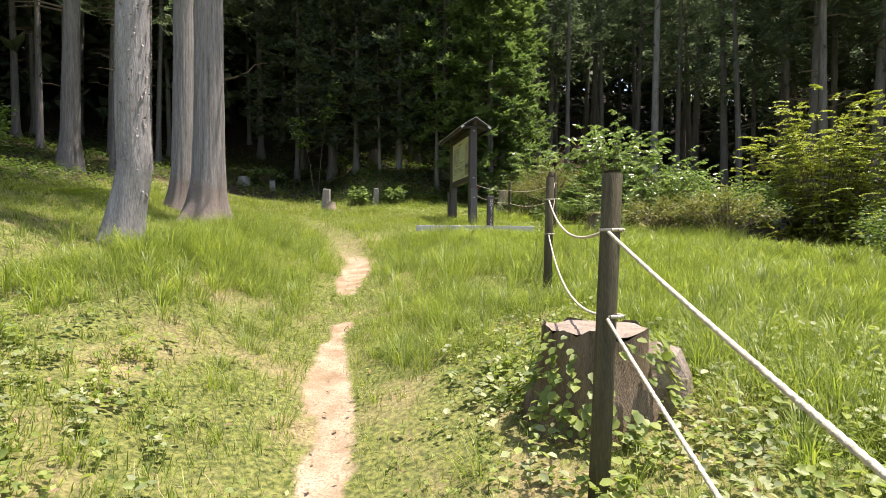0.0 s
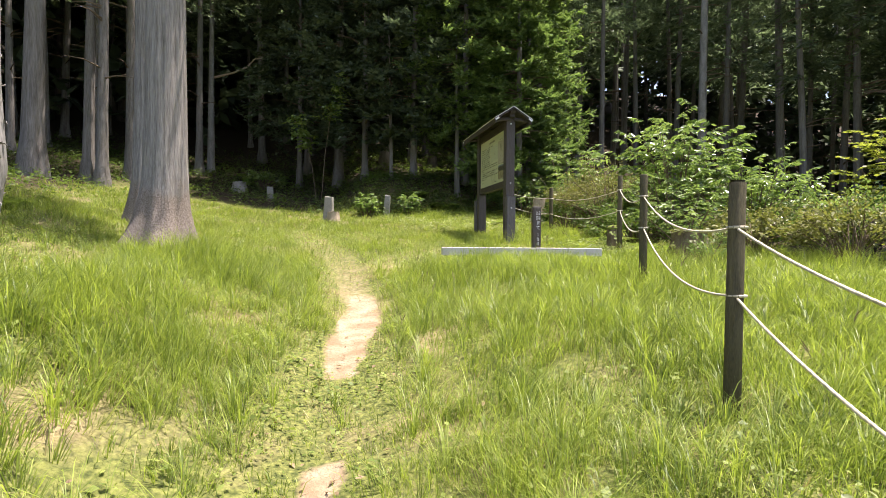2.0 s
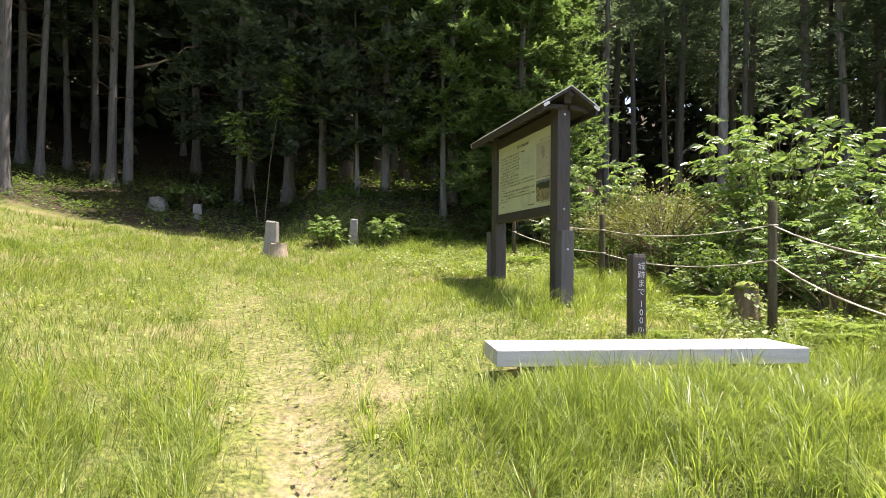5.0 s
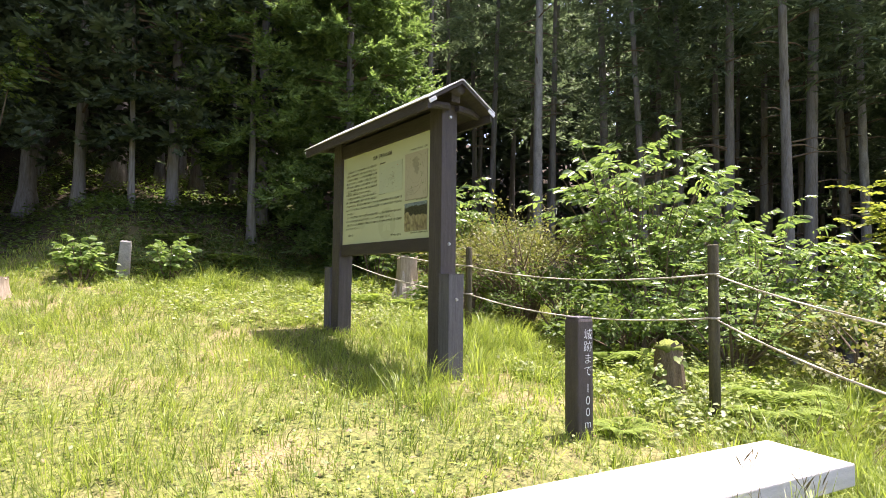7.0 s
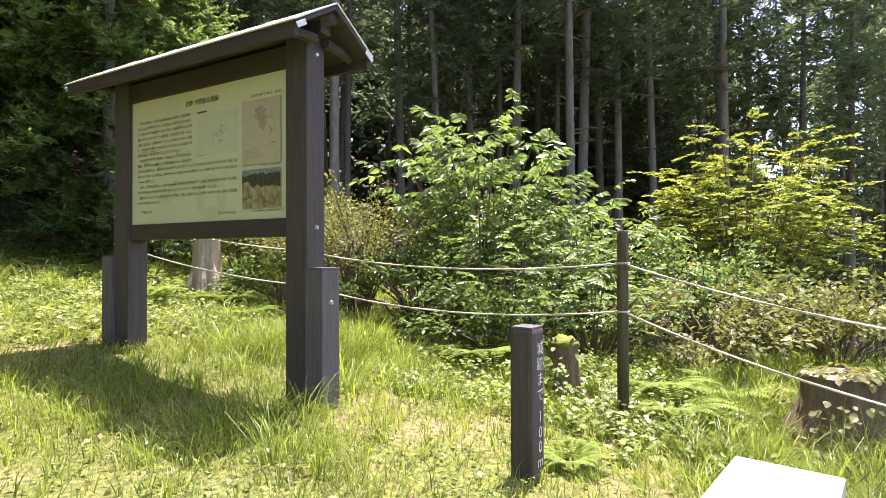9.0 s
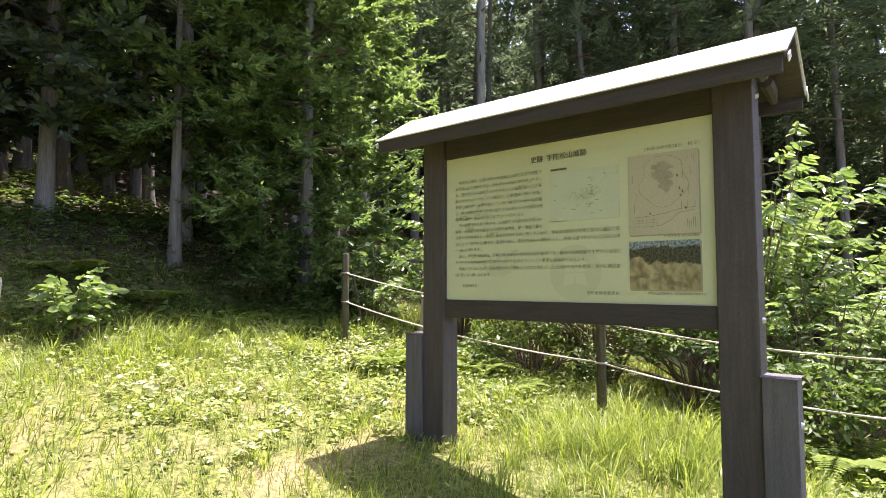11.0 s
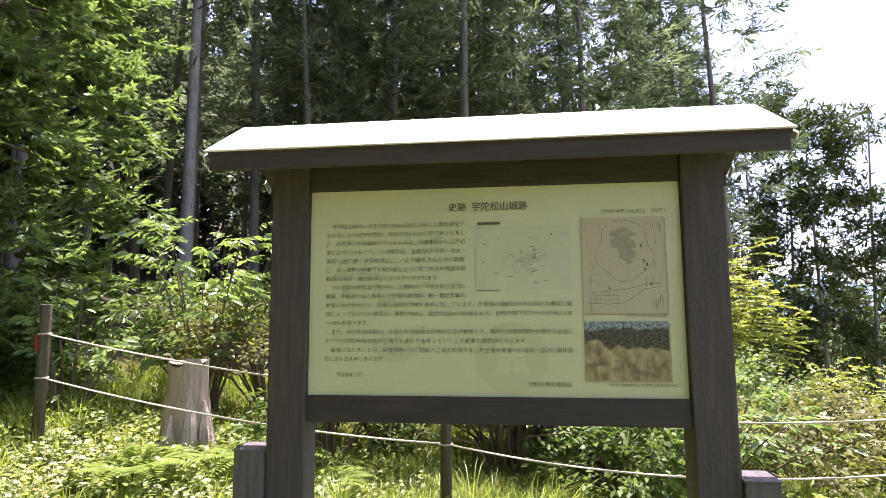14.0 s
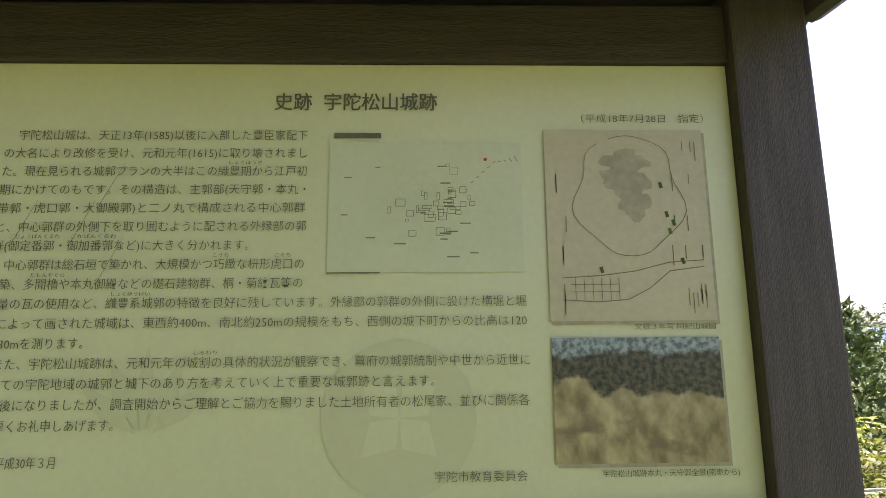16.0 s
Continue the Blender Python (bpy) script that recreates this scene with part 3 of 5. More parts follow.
    for k in range(34):
        cu, cv = rnd.gauss(1.06, 0.05), rnd.gauss(0.37, 0.02)
        cu, cv = (cu, cv) if k < 22 else (rnd.gauss(1.13, 0.015), rnd.gauss(0.32, 0.02))
        a_, b_ = rnd.uniform(0.003, 0.013), rnd.uniform(0.003, 0.009)
        stroke(ink, [(cu - a_, cv - b_), (cu + a_, cv - b_), (cu + a_, cv + b_), (cu - a_, cv + b_), (cu - a_, cv - b_)], 0.0012)
    for k in range(9):
        u_ = 1.165 + 0.013 * k
        stroke(ink, [(u_, 0.30 - 0.012 * k + (0.008 * max(0, k - 4)) ** 1), (u_ + 0.007, 0.296 - 0.012 * k + 0.012 * max(0, k - 4))], 0.0018)
    for k in range(16):
        u_, v_ = rnd.uniform(0.86, 1.22), rnd.uniform(0.25, 0.48)
        stroke(ink, [(u_, v_), (u_ + rnd.uniform(0.01, 0.03), v_)], 0.003)
    tagged(part("plan_ink", ink, M_PLINE, p), kind="stuff")
    cont = bmesh.new()
    for k in range(26):
        cu, cv = rnd.uniform(0.88, 1.24), rnd.uniform(0.25, 0.47)
        ra, ph = rnd.uniform(0.015, 0.05), rnd.uniform(0, 6)
        pts = []
        for i in range(15):
            an = ph + 0.3 * i
            rr = ra * (1 + 0.25 * math.sin(3 * an + k))
            pts.append((min(max(cu + rr * math.cos(an), 0.838), 1.283), min(max(cv + 0.7 * rr * math.sin(an), 0.203), 0.507)))
        stroke(cont, pts, 0.0012, 0.0026)
    tagged(part("contour_ink", cont, M_FAINT, p), kind="stuff")
    dot = bmesh.new()
    bmesh.ops.create_circle(dot, cap_ends=True, segments=14, radius=0.004, matrix=Matrix.Translation(uv(1.2, 0.243, 0.0035)) @ face)
    part("plan_marker", dot, M_RED, p)
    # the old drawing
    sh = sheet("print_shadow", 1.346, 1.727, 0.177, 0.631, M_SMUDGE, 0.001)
    old = sheet("old_drawing", 1.34, 1.72, 0.17, 0.623, M_PAPER, 0.0025, "brownish old ink drawing of the castle hill")
    wash = bmesh.new()
    for cu, cv, a_, b_ in ((1.53, 0.25, 0.055, 0.03), (1.535, 0.3, 0.05, 0.045), (1.55, 0.35, 0.035, 0.04), (1.50, 0.285, 0.03, 0.02)):
        pts = []
        for i in range(22):
            an = 6.2832 * i / 22
            rr = 1 + 0.18 * math.sin(4 * an + cu * 50) + 0.1 * math.sin(9 * an)
            pts.append(wash.verts.new(uv(cu + a_ * rr * math.cos(an), cv + b_ * rr * math.sin(an), 0.0042 + 0.0003 * a_ * 10)))
        wash.faces.new(pts)
    part("ink_wash", wash, M_SMUDGE, p)
    dl = bmesh.new()
    loop = [(1.535 + (0.125 + 0.015 * math.sin(5 * a_)) * math.cos(a_), 0.33 + 0.145 * math.sin(a_)) for a_ in np.linspace(-1.9, 4.2, 40)]
    stroke(dl, loop, 0.0018, 0.0052)
    stroke(dl, [(1.37, 0.525), (1.46, 0.52), (1.54, 0.51), (1.62, 0.49), (1.70, 0.485)], 0.0022, 0.0052)
    stroke(dl, [(1.37, 0.575), (1.45, 0.58), (1.52, 0.575), (1.57, 0.55), (1.62, 0.51), (1.70, 0.50)], 0.0022, 0.0052)
    for k in range(6):
        stroke(dl, [(1.40 + 0.02 * k, 0.525), (1.40 + 0.02 * k, 0.575)], 0.0013, 0.0052)
    for v_ in (0.54, 0.557):
        stroke(dl, [(1.39, v_), (1.5, v_)], 0.0013, 0.0052)
    for k in range(30):
        u_ = rnd.choice((1.365, 1.375, 1.385, 1.66, 1.67, 1.68, 1.69, 1.7, 1.63, 1.64))
        v_ = rnd.choice((0.28, 0.38, 0.45, 0.54, 0.55, 0.56, 0.2))
        stroke(dl, [(u_, v_), (u_, v_ + rnd.uniform(0.02, 0.05))], 0.0022, 0.0052)
    tagged(part("drawing_ink", dl, M_PLINE, p), kind="stuff")
    dk = bmesh.new()
    for cu, cv in ((1.62, 0.37), (1.635, 0.39), (1.625, 0.41), (1.61, 0.3), (1.65, 0.48), (1.46, 0.5)):
        stroke(dk, [(cu, cv), (cu + 0.004, cv + 0.014)], 0.008, 0.0054)
    tagged(part("green_ink", dk, M_UNDER, p), kind="stuff")
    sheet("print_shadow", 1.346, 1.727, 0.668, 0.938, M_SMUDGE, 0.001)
    sheet("aerial_photo", 1.34, 1.72, 0.66, 0.93, M_PHOTO, 0.0025, "aerial photograph of the bare castle mound")


notice_board()

# ---------------------------------------------------------------- marker post, bench, rope fence


def marker_post():
    x, y = 3.70, 11.68
    g = hz(x, y) - 0.1
    s = thing("marker_post", (x, y, g), "dark wooden way marker post with white lettering, in grass", "sign post", turn=-6)
    part("shaft", box(0.14, 0.135, 2.41 - g, (0, 0, (2.41 - g) / 2), 0.024), M_STAIN, s)
    part("top", box(0.126, 0.12, 0.012, (0, 0, 2.412 - g), 0.005), M_GREYWOOD, s, "pale weathered sawn top")
    face = pose(0, 0, 0, 90, 0, 0)
    z = 2.30 - g
    for ch, dz in zip("城跡まで", (0.08, 0.08, 0.08, 0.11)):
        font("letter", ch, 0.078, (0.014, -0.0685, z), face, M_LETTER, s, "CENTER")
        z -= dz
    for ch, dz in zip("100m", (0.08, 0.075, 0.075, 0.075)):
        font("letter", ch, 0.085, (0.014, -0.0685, z), face, M_LETTER, s, "CENTER")
        z -= dz


marker_post()


def bench():
    c = Vector((3.07, 10.705, 0))
    g = hz(c.x, c.y)
    s = thing("bench", (c.x, c.y, g), "low bleached grey slab bench half hidden in long grass", "bench", turn=-9.7)
    top = 1.735 - g
    part("seat", box(2.32, 0.47, 0.115, (0, 0, top - 0.0575), 0.008), M_BENCH, s, "sun-bleached thick slab seat")
    for x in (-0.85, 0.85):
        part("leg", box(0.14, 0.36, top - 0.115 + 0.3, (x, 0, (top - 0.115 - 0.3) / 2), 0.01), M_GREYWOOD, s)


bench()

POSTS = ((0.25, -1.2), (1.16, 2.03), (2.32, 5.30), (3.70, 8.42), (5.13, 11.5), (5.20, 14.66), (5.15, 17.92))
TOPS = (1.10, 1.76, 2.125, 2.57, 2.96, 3.06, 3.52)


def rope_mesh(mid, radius=0.0066, lay=0.075, sides=12):
    """Three strands laid round each other along a line."""
    d = unit(np.gradient(mid, axis=0))
    side = unit(np.cross(d, (0, 0, 1.0)))
    up = np.cross(side, d)
    run = np.concatenate([[0], np.cumsum(np.linalg.norm(np.diff(mid, axis=0), axis=1))])
    a = np.arange(sides) * 2 * np.pi / sides
    r = radius * (1 + 0.2 * np.cos(3 * (a[None] - 2 * np.pi * run[:, None] / lay)))
    v = mid[:, None] + (side[:, None] * np.cos(a)[None, :, None] + up[:, None] * np.sin(a)[None, :, None]) * r[..., None]
    i = np.arange(len(mid) - 1)[:, None] * sides
    k = np.arange(sides)
    k2 = (k + 1) % sides
    f = np.stack([i + k, i + k2, i + sides + k2, i + sides + k], -1).reshape(-1, 4)
    return np_mesh("rope", v.reshape(-1, 3), f, M_ROPE, True)


def fence():
    lean = ((0, 0), (0.025, -0.02), (0.012, 0), (0.0, 0.0), (0.0, 0.0), (0.0, 0.0), (0.0, 0.0))
    for i, ((x, y), top) in enumerate(zip(POSTS, TOPS)):
        g = hz(x, y) - 0.15
        p = thing("fence_post", (x, y, g), "round weathered wooden fence post with green algae, standing in grass", "fence post", "rope fence posts")
        h = top - g
        r = 0.042
        part("shaft", tube([(-lean[i][0], 0, 0), (0, 0, h * 0.5), (lean[i][0], 0, h - 0.012), (lean[i][0], 0, h)], [r * 1.05, r, r * 0.97, r * 0.88], 16, wob=0.03, seed=i), M_POST, p, smooth=True)
        for dz in (0.24, 0.59):
            bm = bmesh.new()
            for k in range(12):
                a = 6.2832 * k / 12
                b = 6.2832 * (k + 1) / 12
                tube([(lean[i][0] + (r + 0.004) * math.cos(a), (r + 0.004) * math.sin(a), h - dz), (lean[i][0] + (r + 0.004) * math.cos(b), (r + 0.004) * math.sin(b), h - dz)], [0.008] * 2, 5, bm=bm, cap=False)
            part("rope_eye", bm, M_ROPE, p, "white rope loop round the post", True)
    for i in range(len(POSTS) - 1):
        for dz in (0.24, 0.59):
            (x0, y0), (x1, y1) = POSTS[i], POSTS[i + 1]
            z0, z1 = TOPS[i] - dz, TOPS[i + 1] - dz
            sag = (0.04, 0.16, 0.15, 0.13, 0.10, 0.06)[i] * (1.0 if dz < 0.3 else 1.25)
            n = 330 if i < 3 else 130
            t = 0.012 + 0.976 * np.linspace(0, 1, n + 1)
            mid = np.stack([x0 + (x1 - x0) * t, y0 + (y1 - y0) * t, z0 + (z1 - z0) * t - 4 * sag * t * (1 - t)], 1)
            tagged(new("rope", rope_mesh(mid)), "sagging white twisted rope strung between fence posts", "rope", "ropes of the fence")


fence()

# ---------------------------------------------------------------- trees


def sprays(at, way, length, width, rs, per=3, spread=0.5):
    """Tufts of needles: several leaves fanning out from each place."""
    n = len(at)
    at = np.repeat(at, per, 0)
    w = np.repeat(unit(way), per, 0) + rs.normal(0, spread, (n * per, 3))
    up = rs.normal(0, 1, (n * per, 3)) + (0, 0, 1.2)
    ln = np.repeat(length, per) * rs.uniform(0.7, 1.25, n * per)
    return leaves(at, w, up, ln, ln * width, 0.1)


def conifer_crown(h0, h1, rmax, branches, tufts, leaf, seed, shape=0.8, droop=0.25, full=0.25, mat=None, thin=0.17, per=6):
    rs = np.random.RandomState(seed)
    t = rs.uniform(0, 1, branches) ** 1.15
    az = rs.uniform(0, 2 * np.pi, branches)
    prof = np.minimum((1 - t) ** shape, 1.0) * np.clip(0.45 + 4 * t, 0, 1)
    L = rmax * prof * rs.uniform(0.6, 1.12, branches) + 0.15
    rise = rs.uniform(-0.25, 0.35, branches) + 0.5 * t
    d = np.stack([np.cos(az), np.sin(az), rise], 1)
    k = branches * tufts
    b = np.repeat(np.arange(branches), tufts)
    s = rs.uniform(full, 1.0, k) ** 0.75
    base = np.stack([np.zeros(branches), np.zeros(branches), h0 + (h1 - h0) * t], 1)
    p = base[b] + d[b] * (L[b] * s)[:, None]
    p[:, 2] -= droop * L[b] * s ** 2
    p += rs.normal(0, 1, (k, 3)) * (0.05 + 0.12 * L[b] * (1 - 0.6 * s))[:, None]
    way = d[b] + np.array([0, 0, -0.1])
    v, f = sprays(p, way, np.full(k, leaf), thin, rs, per)
    return np_mesh("crown", v, f, mat)


def cedar_crown(h0, h1, rmax, branches, twigs, per, twig, leaf, seed, mat, shape=0.7, wide=0.36, low=0.5, belly=0.0):
    """Drooping branches with hanging, upturned twigs set with flat needles."""
    rs = np.random.RandomState(seed)
    t = (np.arange(branches) + rs.uniform(0, 1, branches)) / branches
    t = t ** 1.1
    az = np.arange(branches) * 2.39996 + rs.uniform(-0.5, 0.5, branches)
    prof = (1 - t) ** shape * np.clip(low + 4 * t, 0, 1) * (1 - belly * (1 - np.clip(t / 0.4, 0, 1)))
    L = rmax * prof * rs.uniform(0.62, 1.1, branches) + 0.2
    rise = rs.uniform(-0.3, 0.2, branches) + 0.6 * t
    d = np.stack([np.cos(az), np.sin(az), rise], 1)
    b = np.repeat(np.arange(branches), twigs)
    k = len(b)
    s = rs.uniform(0.15, 1.0, k) ** 0.55
    p = np.stack([np.zeros(k), np.zeros(k), (h0 + (h1 - h0) * t)[b]], 1) + d[b] * (L[b] * s)[:, None]
    p[:, 2] -= 0.22 * L[b] * s ** 2
    turn = az[b] + rs.choice((-1, 1), k) * rs.uniform(0.1, 1.2, k)
    w = np.stack([np.cos(turn), np.sin(turn), rs.uniform(-0.9, 0.3, k)], 1)
    ln = twig * rs.uniform(0.55, 1.2, k) * (0.6 + 0.4 * (1 - t[b]))
    e = np.repeat(np.arange(k), per)
    m = len(e)
    u = np.tile(np.linspace(0.08, 1, per), k)
    q = p[e] + w[e] * (ln[e] * u)[:, None]
    q[:, 2] += ln[e] * (0.45 * u * u - 0.15 * u)
    side = np.stack([-np.sin(turn), np.cos(turn), np.zeros(k)], 1)[e] * np.tile(np.where(np.arange(per) % 2, 1.0, -1.0), k)[:, None]
    way = w[e] * 0.9 + side * (0.85 - 0.5 * u)[:, None] + rs.normal(0, 0.25, (m, 3))
    way[:, 2] += 0.7 * u - 0.25
    size = leaf * (1.15 - 0.45 * u) * rs.uniform(0.75, 1.25, m)
    v, f = leaves(q, way, rs.normal(0, 0.5, (m, 3)) + (0, 0, 1), size, size * wide, 0.08)
    return np_mesh("crown", v, f, mat)


def trunk_mesh(h, r, seed, mat, flare=1.7, lean=0.15, sides=12, knots=False):
    rs = random.Random(seed)
    n = 16
    lx, ly = rs.uniform(-lean, lean), rs.uniform(-lean, lean)
    pts, rad = [], []
    for i in range(n + 1):
        t = i / n
        z = -0.35 + (h + 0.35) * t ** 1.5
        pts.append((lx * t * t * 2 + 0.04 * r * math.sin(5 * t + seed), ly * t * t * 2, z))
        rad.append(r * ((1 - 0.85 * t ** 1.3) * (1 + (flare - 1) * math.exp(-max(z, 0) / 0.28))))
    bm = tube(pts, rad, sides, wob=0.035, seed=seed)
    # root ridges near the ground
    for v in bm.verts:
        z = v.co.z
        if z < 0.9:
            a = math.atan2(v.co.y, v.co.x)
            k = 1 + 0.16 * max(0, 1 - z / 0.9) * math.sin(4 * a + seed) * (1 if flare > 1.2 else 0.3)
            v.co.x *= k
            v.co.y *= k
    if knots:
        for i in range(26):
            z, a = rs.uniform(1.5, 9), rs.uniform(0, 6.28)
            rr = r * (1 - 0.5 * z / h)
            o = Vector((rr * math.cos(a), rr * math.sin(a), z))
            tube([o * 1.0, o + Vector((math.cos(a) * 0.05, math.sin(a) * 0.05, 0.02))], [0.018, 0.006], 5, bm=bm)
    me = bpy.data.meshes.new("trunk")
    bmesh.ops.recalc_face_normals(bm, faces=bm.faces)
    bm.to_mesh(me)
    bm.free()
    me.materials.append(mat)
    for p in me.polygons:
        p.use_smooth = True
    return me


def limb_mesh(h0, h1, rmax, n, seed, mat=None):
    rs = random.Random(seed)
    bm = bmesh.new()
    for i in range(n):
        t = rs.random()
        z, a = h0 + (h1 - h0) * t, rs.uniform(0, 6.28)
        L = rmax * (1 - t) ** 0.8 * rs.uniform(0.5, 0.95) + 0.1
        o = Vector((0, 0, z))
        d = Vector((math.cos(a), math.sin(a), 0.15))
        tube([o, o + d * L * 0.5, o + d * L + Vector((0, 0, -0.15 * L))], [0.03, 0.02, 0.006], 5, bm=bm, cap=False)
    me = bpy.data.meshes.new("limbs")
    bm.to_mesh(me)
    bm.free()
    me.materials.append(mat or M_TWIG)
    return me


def tree(name, x, y, trunk, crown, limbs, label, group, turn=0.0, size=1.0, category="tree"):
    t = thing(name, (x, y, hz(x, y)), label, category, group, turn)
    t.scale = (size, size, size)
    part("trunk", trunk, None, t)
    if limbs:
        tagged(part("branchwork", limbs, None, t), kind="stuff")
    if crown:
        part("crown", crown, None, t)
    return t


FOREST_LABEL = "tall straight cedar with bare grey trunk in shaded forest"
KINDS = []
for k, (h, h0, r) in enumerate(((23, 9.5, 2.3), (21, 8.0, 2.0), (25, 11.0, 2.5), (20, 6.5, 2.1))):
    KINDS.append((trunk_mesh(h, 0.17 + 0.02 * (k % 3), 20 + k, M_BARK, 1.5, 0.4), cedar_crown(h0, h + 0.8, r * 1.1, 80, 8, 11, 0.95, 0.3, 30 + k, M_CEDAR, 0.75, 0.24), limb_mesh(3.0, h, 1.4, 30, 40 + k)))
FAR_CROWN = conifer_crown(6.5, 23.5, 2.9, 64, 5, 0.62, 36, 0.6, mat=M_CEDAR, thin=0.3, per=5)
PALE = (trunk_mesh(24, 0.2, 51, M_BARK_PALE, 1.3, 0.2), KINDS[2][1], KINDS[0][2])


def forest():
    first = {}

    def plant(kind, x, y, turn, size, label=FOREST_LABEL):
        if kind not in first:
            src = PALE if kind == 9 else (KINDS[kind - 4][0], FAR_CROWN, None) if kind > 3 else KINDS[kind]
            first[kind] = tree("cedar_tree", x, y, src[0], src[1], src[2], label, "cedars of the forest", turn, size)
            return
        o = copy_thing(first[kind], pose(x, y, hz(x, y), 0, 0, turn))
        o.scale = (size, size, size)
        tagged(o, label)
    rs = random.Random(11)
    taken = []
    # trees that stand out singly
    single = ((14.99, 22.8, 9, 1.0), (18.5, 17.9, 1, 1.05), (21.4, 15.1, 9, 0.9), (15.5, 28.5, 0, 0.9), (16.75, 27.2, 1, 0.9), (18.5, 22.5, 2, 0.95), (17.2, 20.0, 3, 0.9), (21.9, 20.0, 0, 1.0),
              (11.5, 24.5, 0, 0.8), (9.5, 26.5, 1, 0.9), (12.5, 29.0, 2, 0.9), (-8.0, 20.8, 2, 1.45), (-6.95, 21.8, 0, 1.05), (-6.45, 21.5, 1, 0.95), (-6.6, 24.4, 3, 1.0), (-7.4, 29.0, 0, 0.8), (-11.0, 25.8, 1, 0.8))
    for x, y, k, s in single:
        plant(k, x, y, rs.uniform(0, 360), s, "pale tall cedar trunk rising above the shrubs" if k == 9 else FOREST_LABEL)
        taken.append((x, y))
    n = 0
    for _ in range(12000):
        if n > 225:
            break
        x, y = (rs.uniform(16, 44), rs.uniform(6.5, 24)) if _ % 2 == 0 else (rs.uniform(-18, 10), rs.uniform(24, 44)) if _ % 4 == 1 else (rs.uniform(-34, 50), rs.uniform(6, 60))
        if float(wooded(x, y)) < 0.9:
            continue
        if x > 6 and y < 15 and x < 19:
            continue
        if x > 20 and y < 6.5:
            continue
        if -4.5 < x < 8.5 and y < 26.5:
            continue
        # the open bank beside the path
        if -10.5 < x < -3.0 and y < 27.5:
            continue
        if 8 < x < 14.5 and y < 23.5:
            continue
        # the path goes on into the wood
        if abs(x - float(path_x(y))) < 1.4:
            continue
        d = math.hypot(x - 3, y - 14)
        if any((x - a) ** 2 + (y - b) ** 2 < (1.9 if d < 30 else 3.0) ** 2 for a, b in taken):
            continue
        taken.append((x, y))
        n += 1
        plant(rs.randrange(4) + (0 if d < 25 else 4), x, y, rs.uniform(0, 360), rs.uniform(0.8, 1.12))


forest()

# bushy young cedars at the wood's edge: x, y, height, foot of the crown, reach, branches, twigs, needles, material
# lit or dim leaf colour per tree paints in its sun or shade
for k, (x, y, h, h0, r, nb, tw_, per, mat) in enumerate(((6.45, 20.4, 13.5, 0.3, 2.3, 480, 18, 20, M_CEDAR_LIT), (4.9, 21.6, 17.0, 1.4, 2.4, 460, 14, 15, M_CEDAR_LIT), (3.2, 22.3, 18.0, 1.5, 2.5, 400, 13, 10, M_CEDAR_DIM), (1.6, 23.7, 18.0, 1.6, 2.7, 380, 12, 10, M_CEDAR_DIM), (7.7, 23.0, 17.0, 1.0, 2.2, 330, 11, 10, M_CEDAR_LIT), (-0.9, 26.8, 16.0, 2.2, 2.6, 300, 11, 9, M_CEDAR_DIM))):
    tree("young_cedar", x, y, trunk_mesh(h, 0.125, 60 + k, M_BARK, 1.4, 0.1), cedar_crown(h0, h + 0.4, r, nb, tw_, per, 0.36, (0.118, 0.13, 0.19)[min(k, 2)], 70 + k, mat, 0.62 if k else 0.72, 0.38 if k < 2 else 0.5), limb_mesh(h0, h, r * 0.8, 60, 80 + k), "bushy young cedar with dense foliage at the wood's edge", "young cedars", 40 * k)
# thin bare trunks among them
for k, (x, y) in enumerate(((4.48, 20.95), (2.4, 22.0))):
    tree("cedar_pole", x, y, trunk_mesh(6, 0.075 if k else 0.1, 90 + k, M_BARK, 1.2, 0.1), None, limb_mesh(2.2, 5.6, 1.1, 12, 95 + k), "slender bare cedar trunk in the shade", "slender trunks")

# the large trunks beside the path


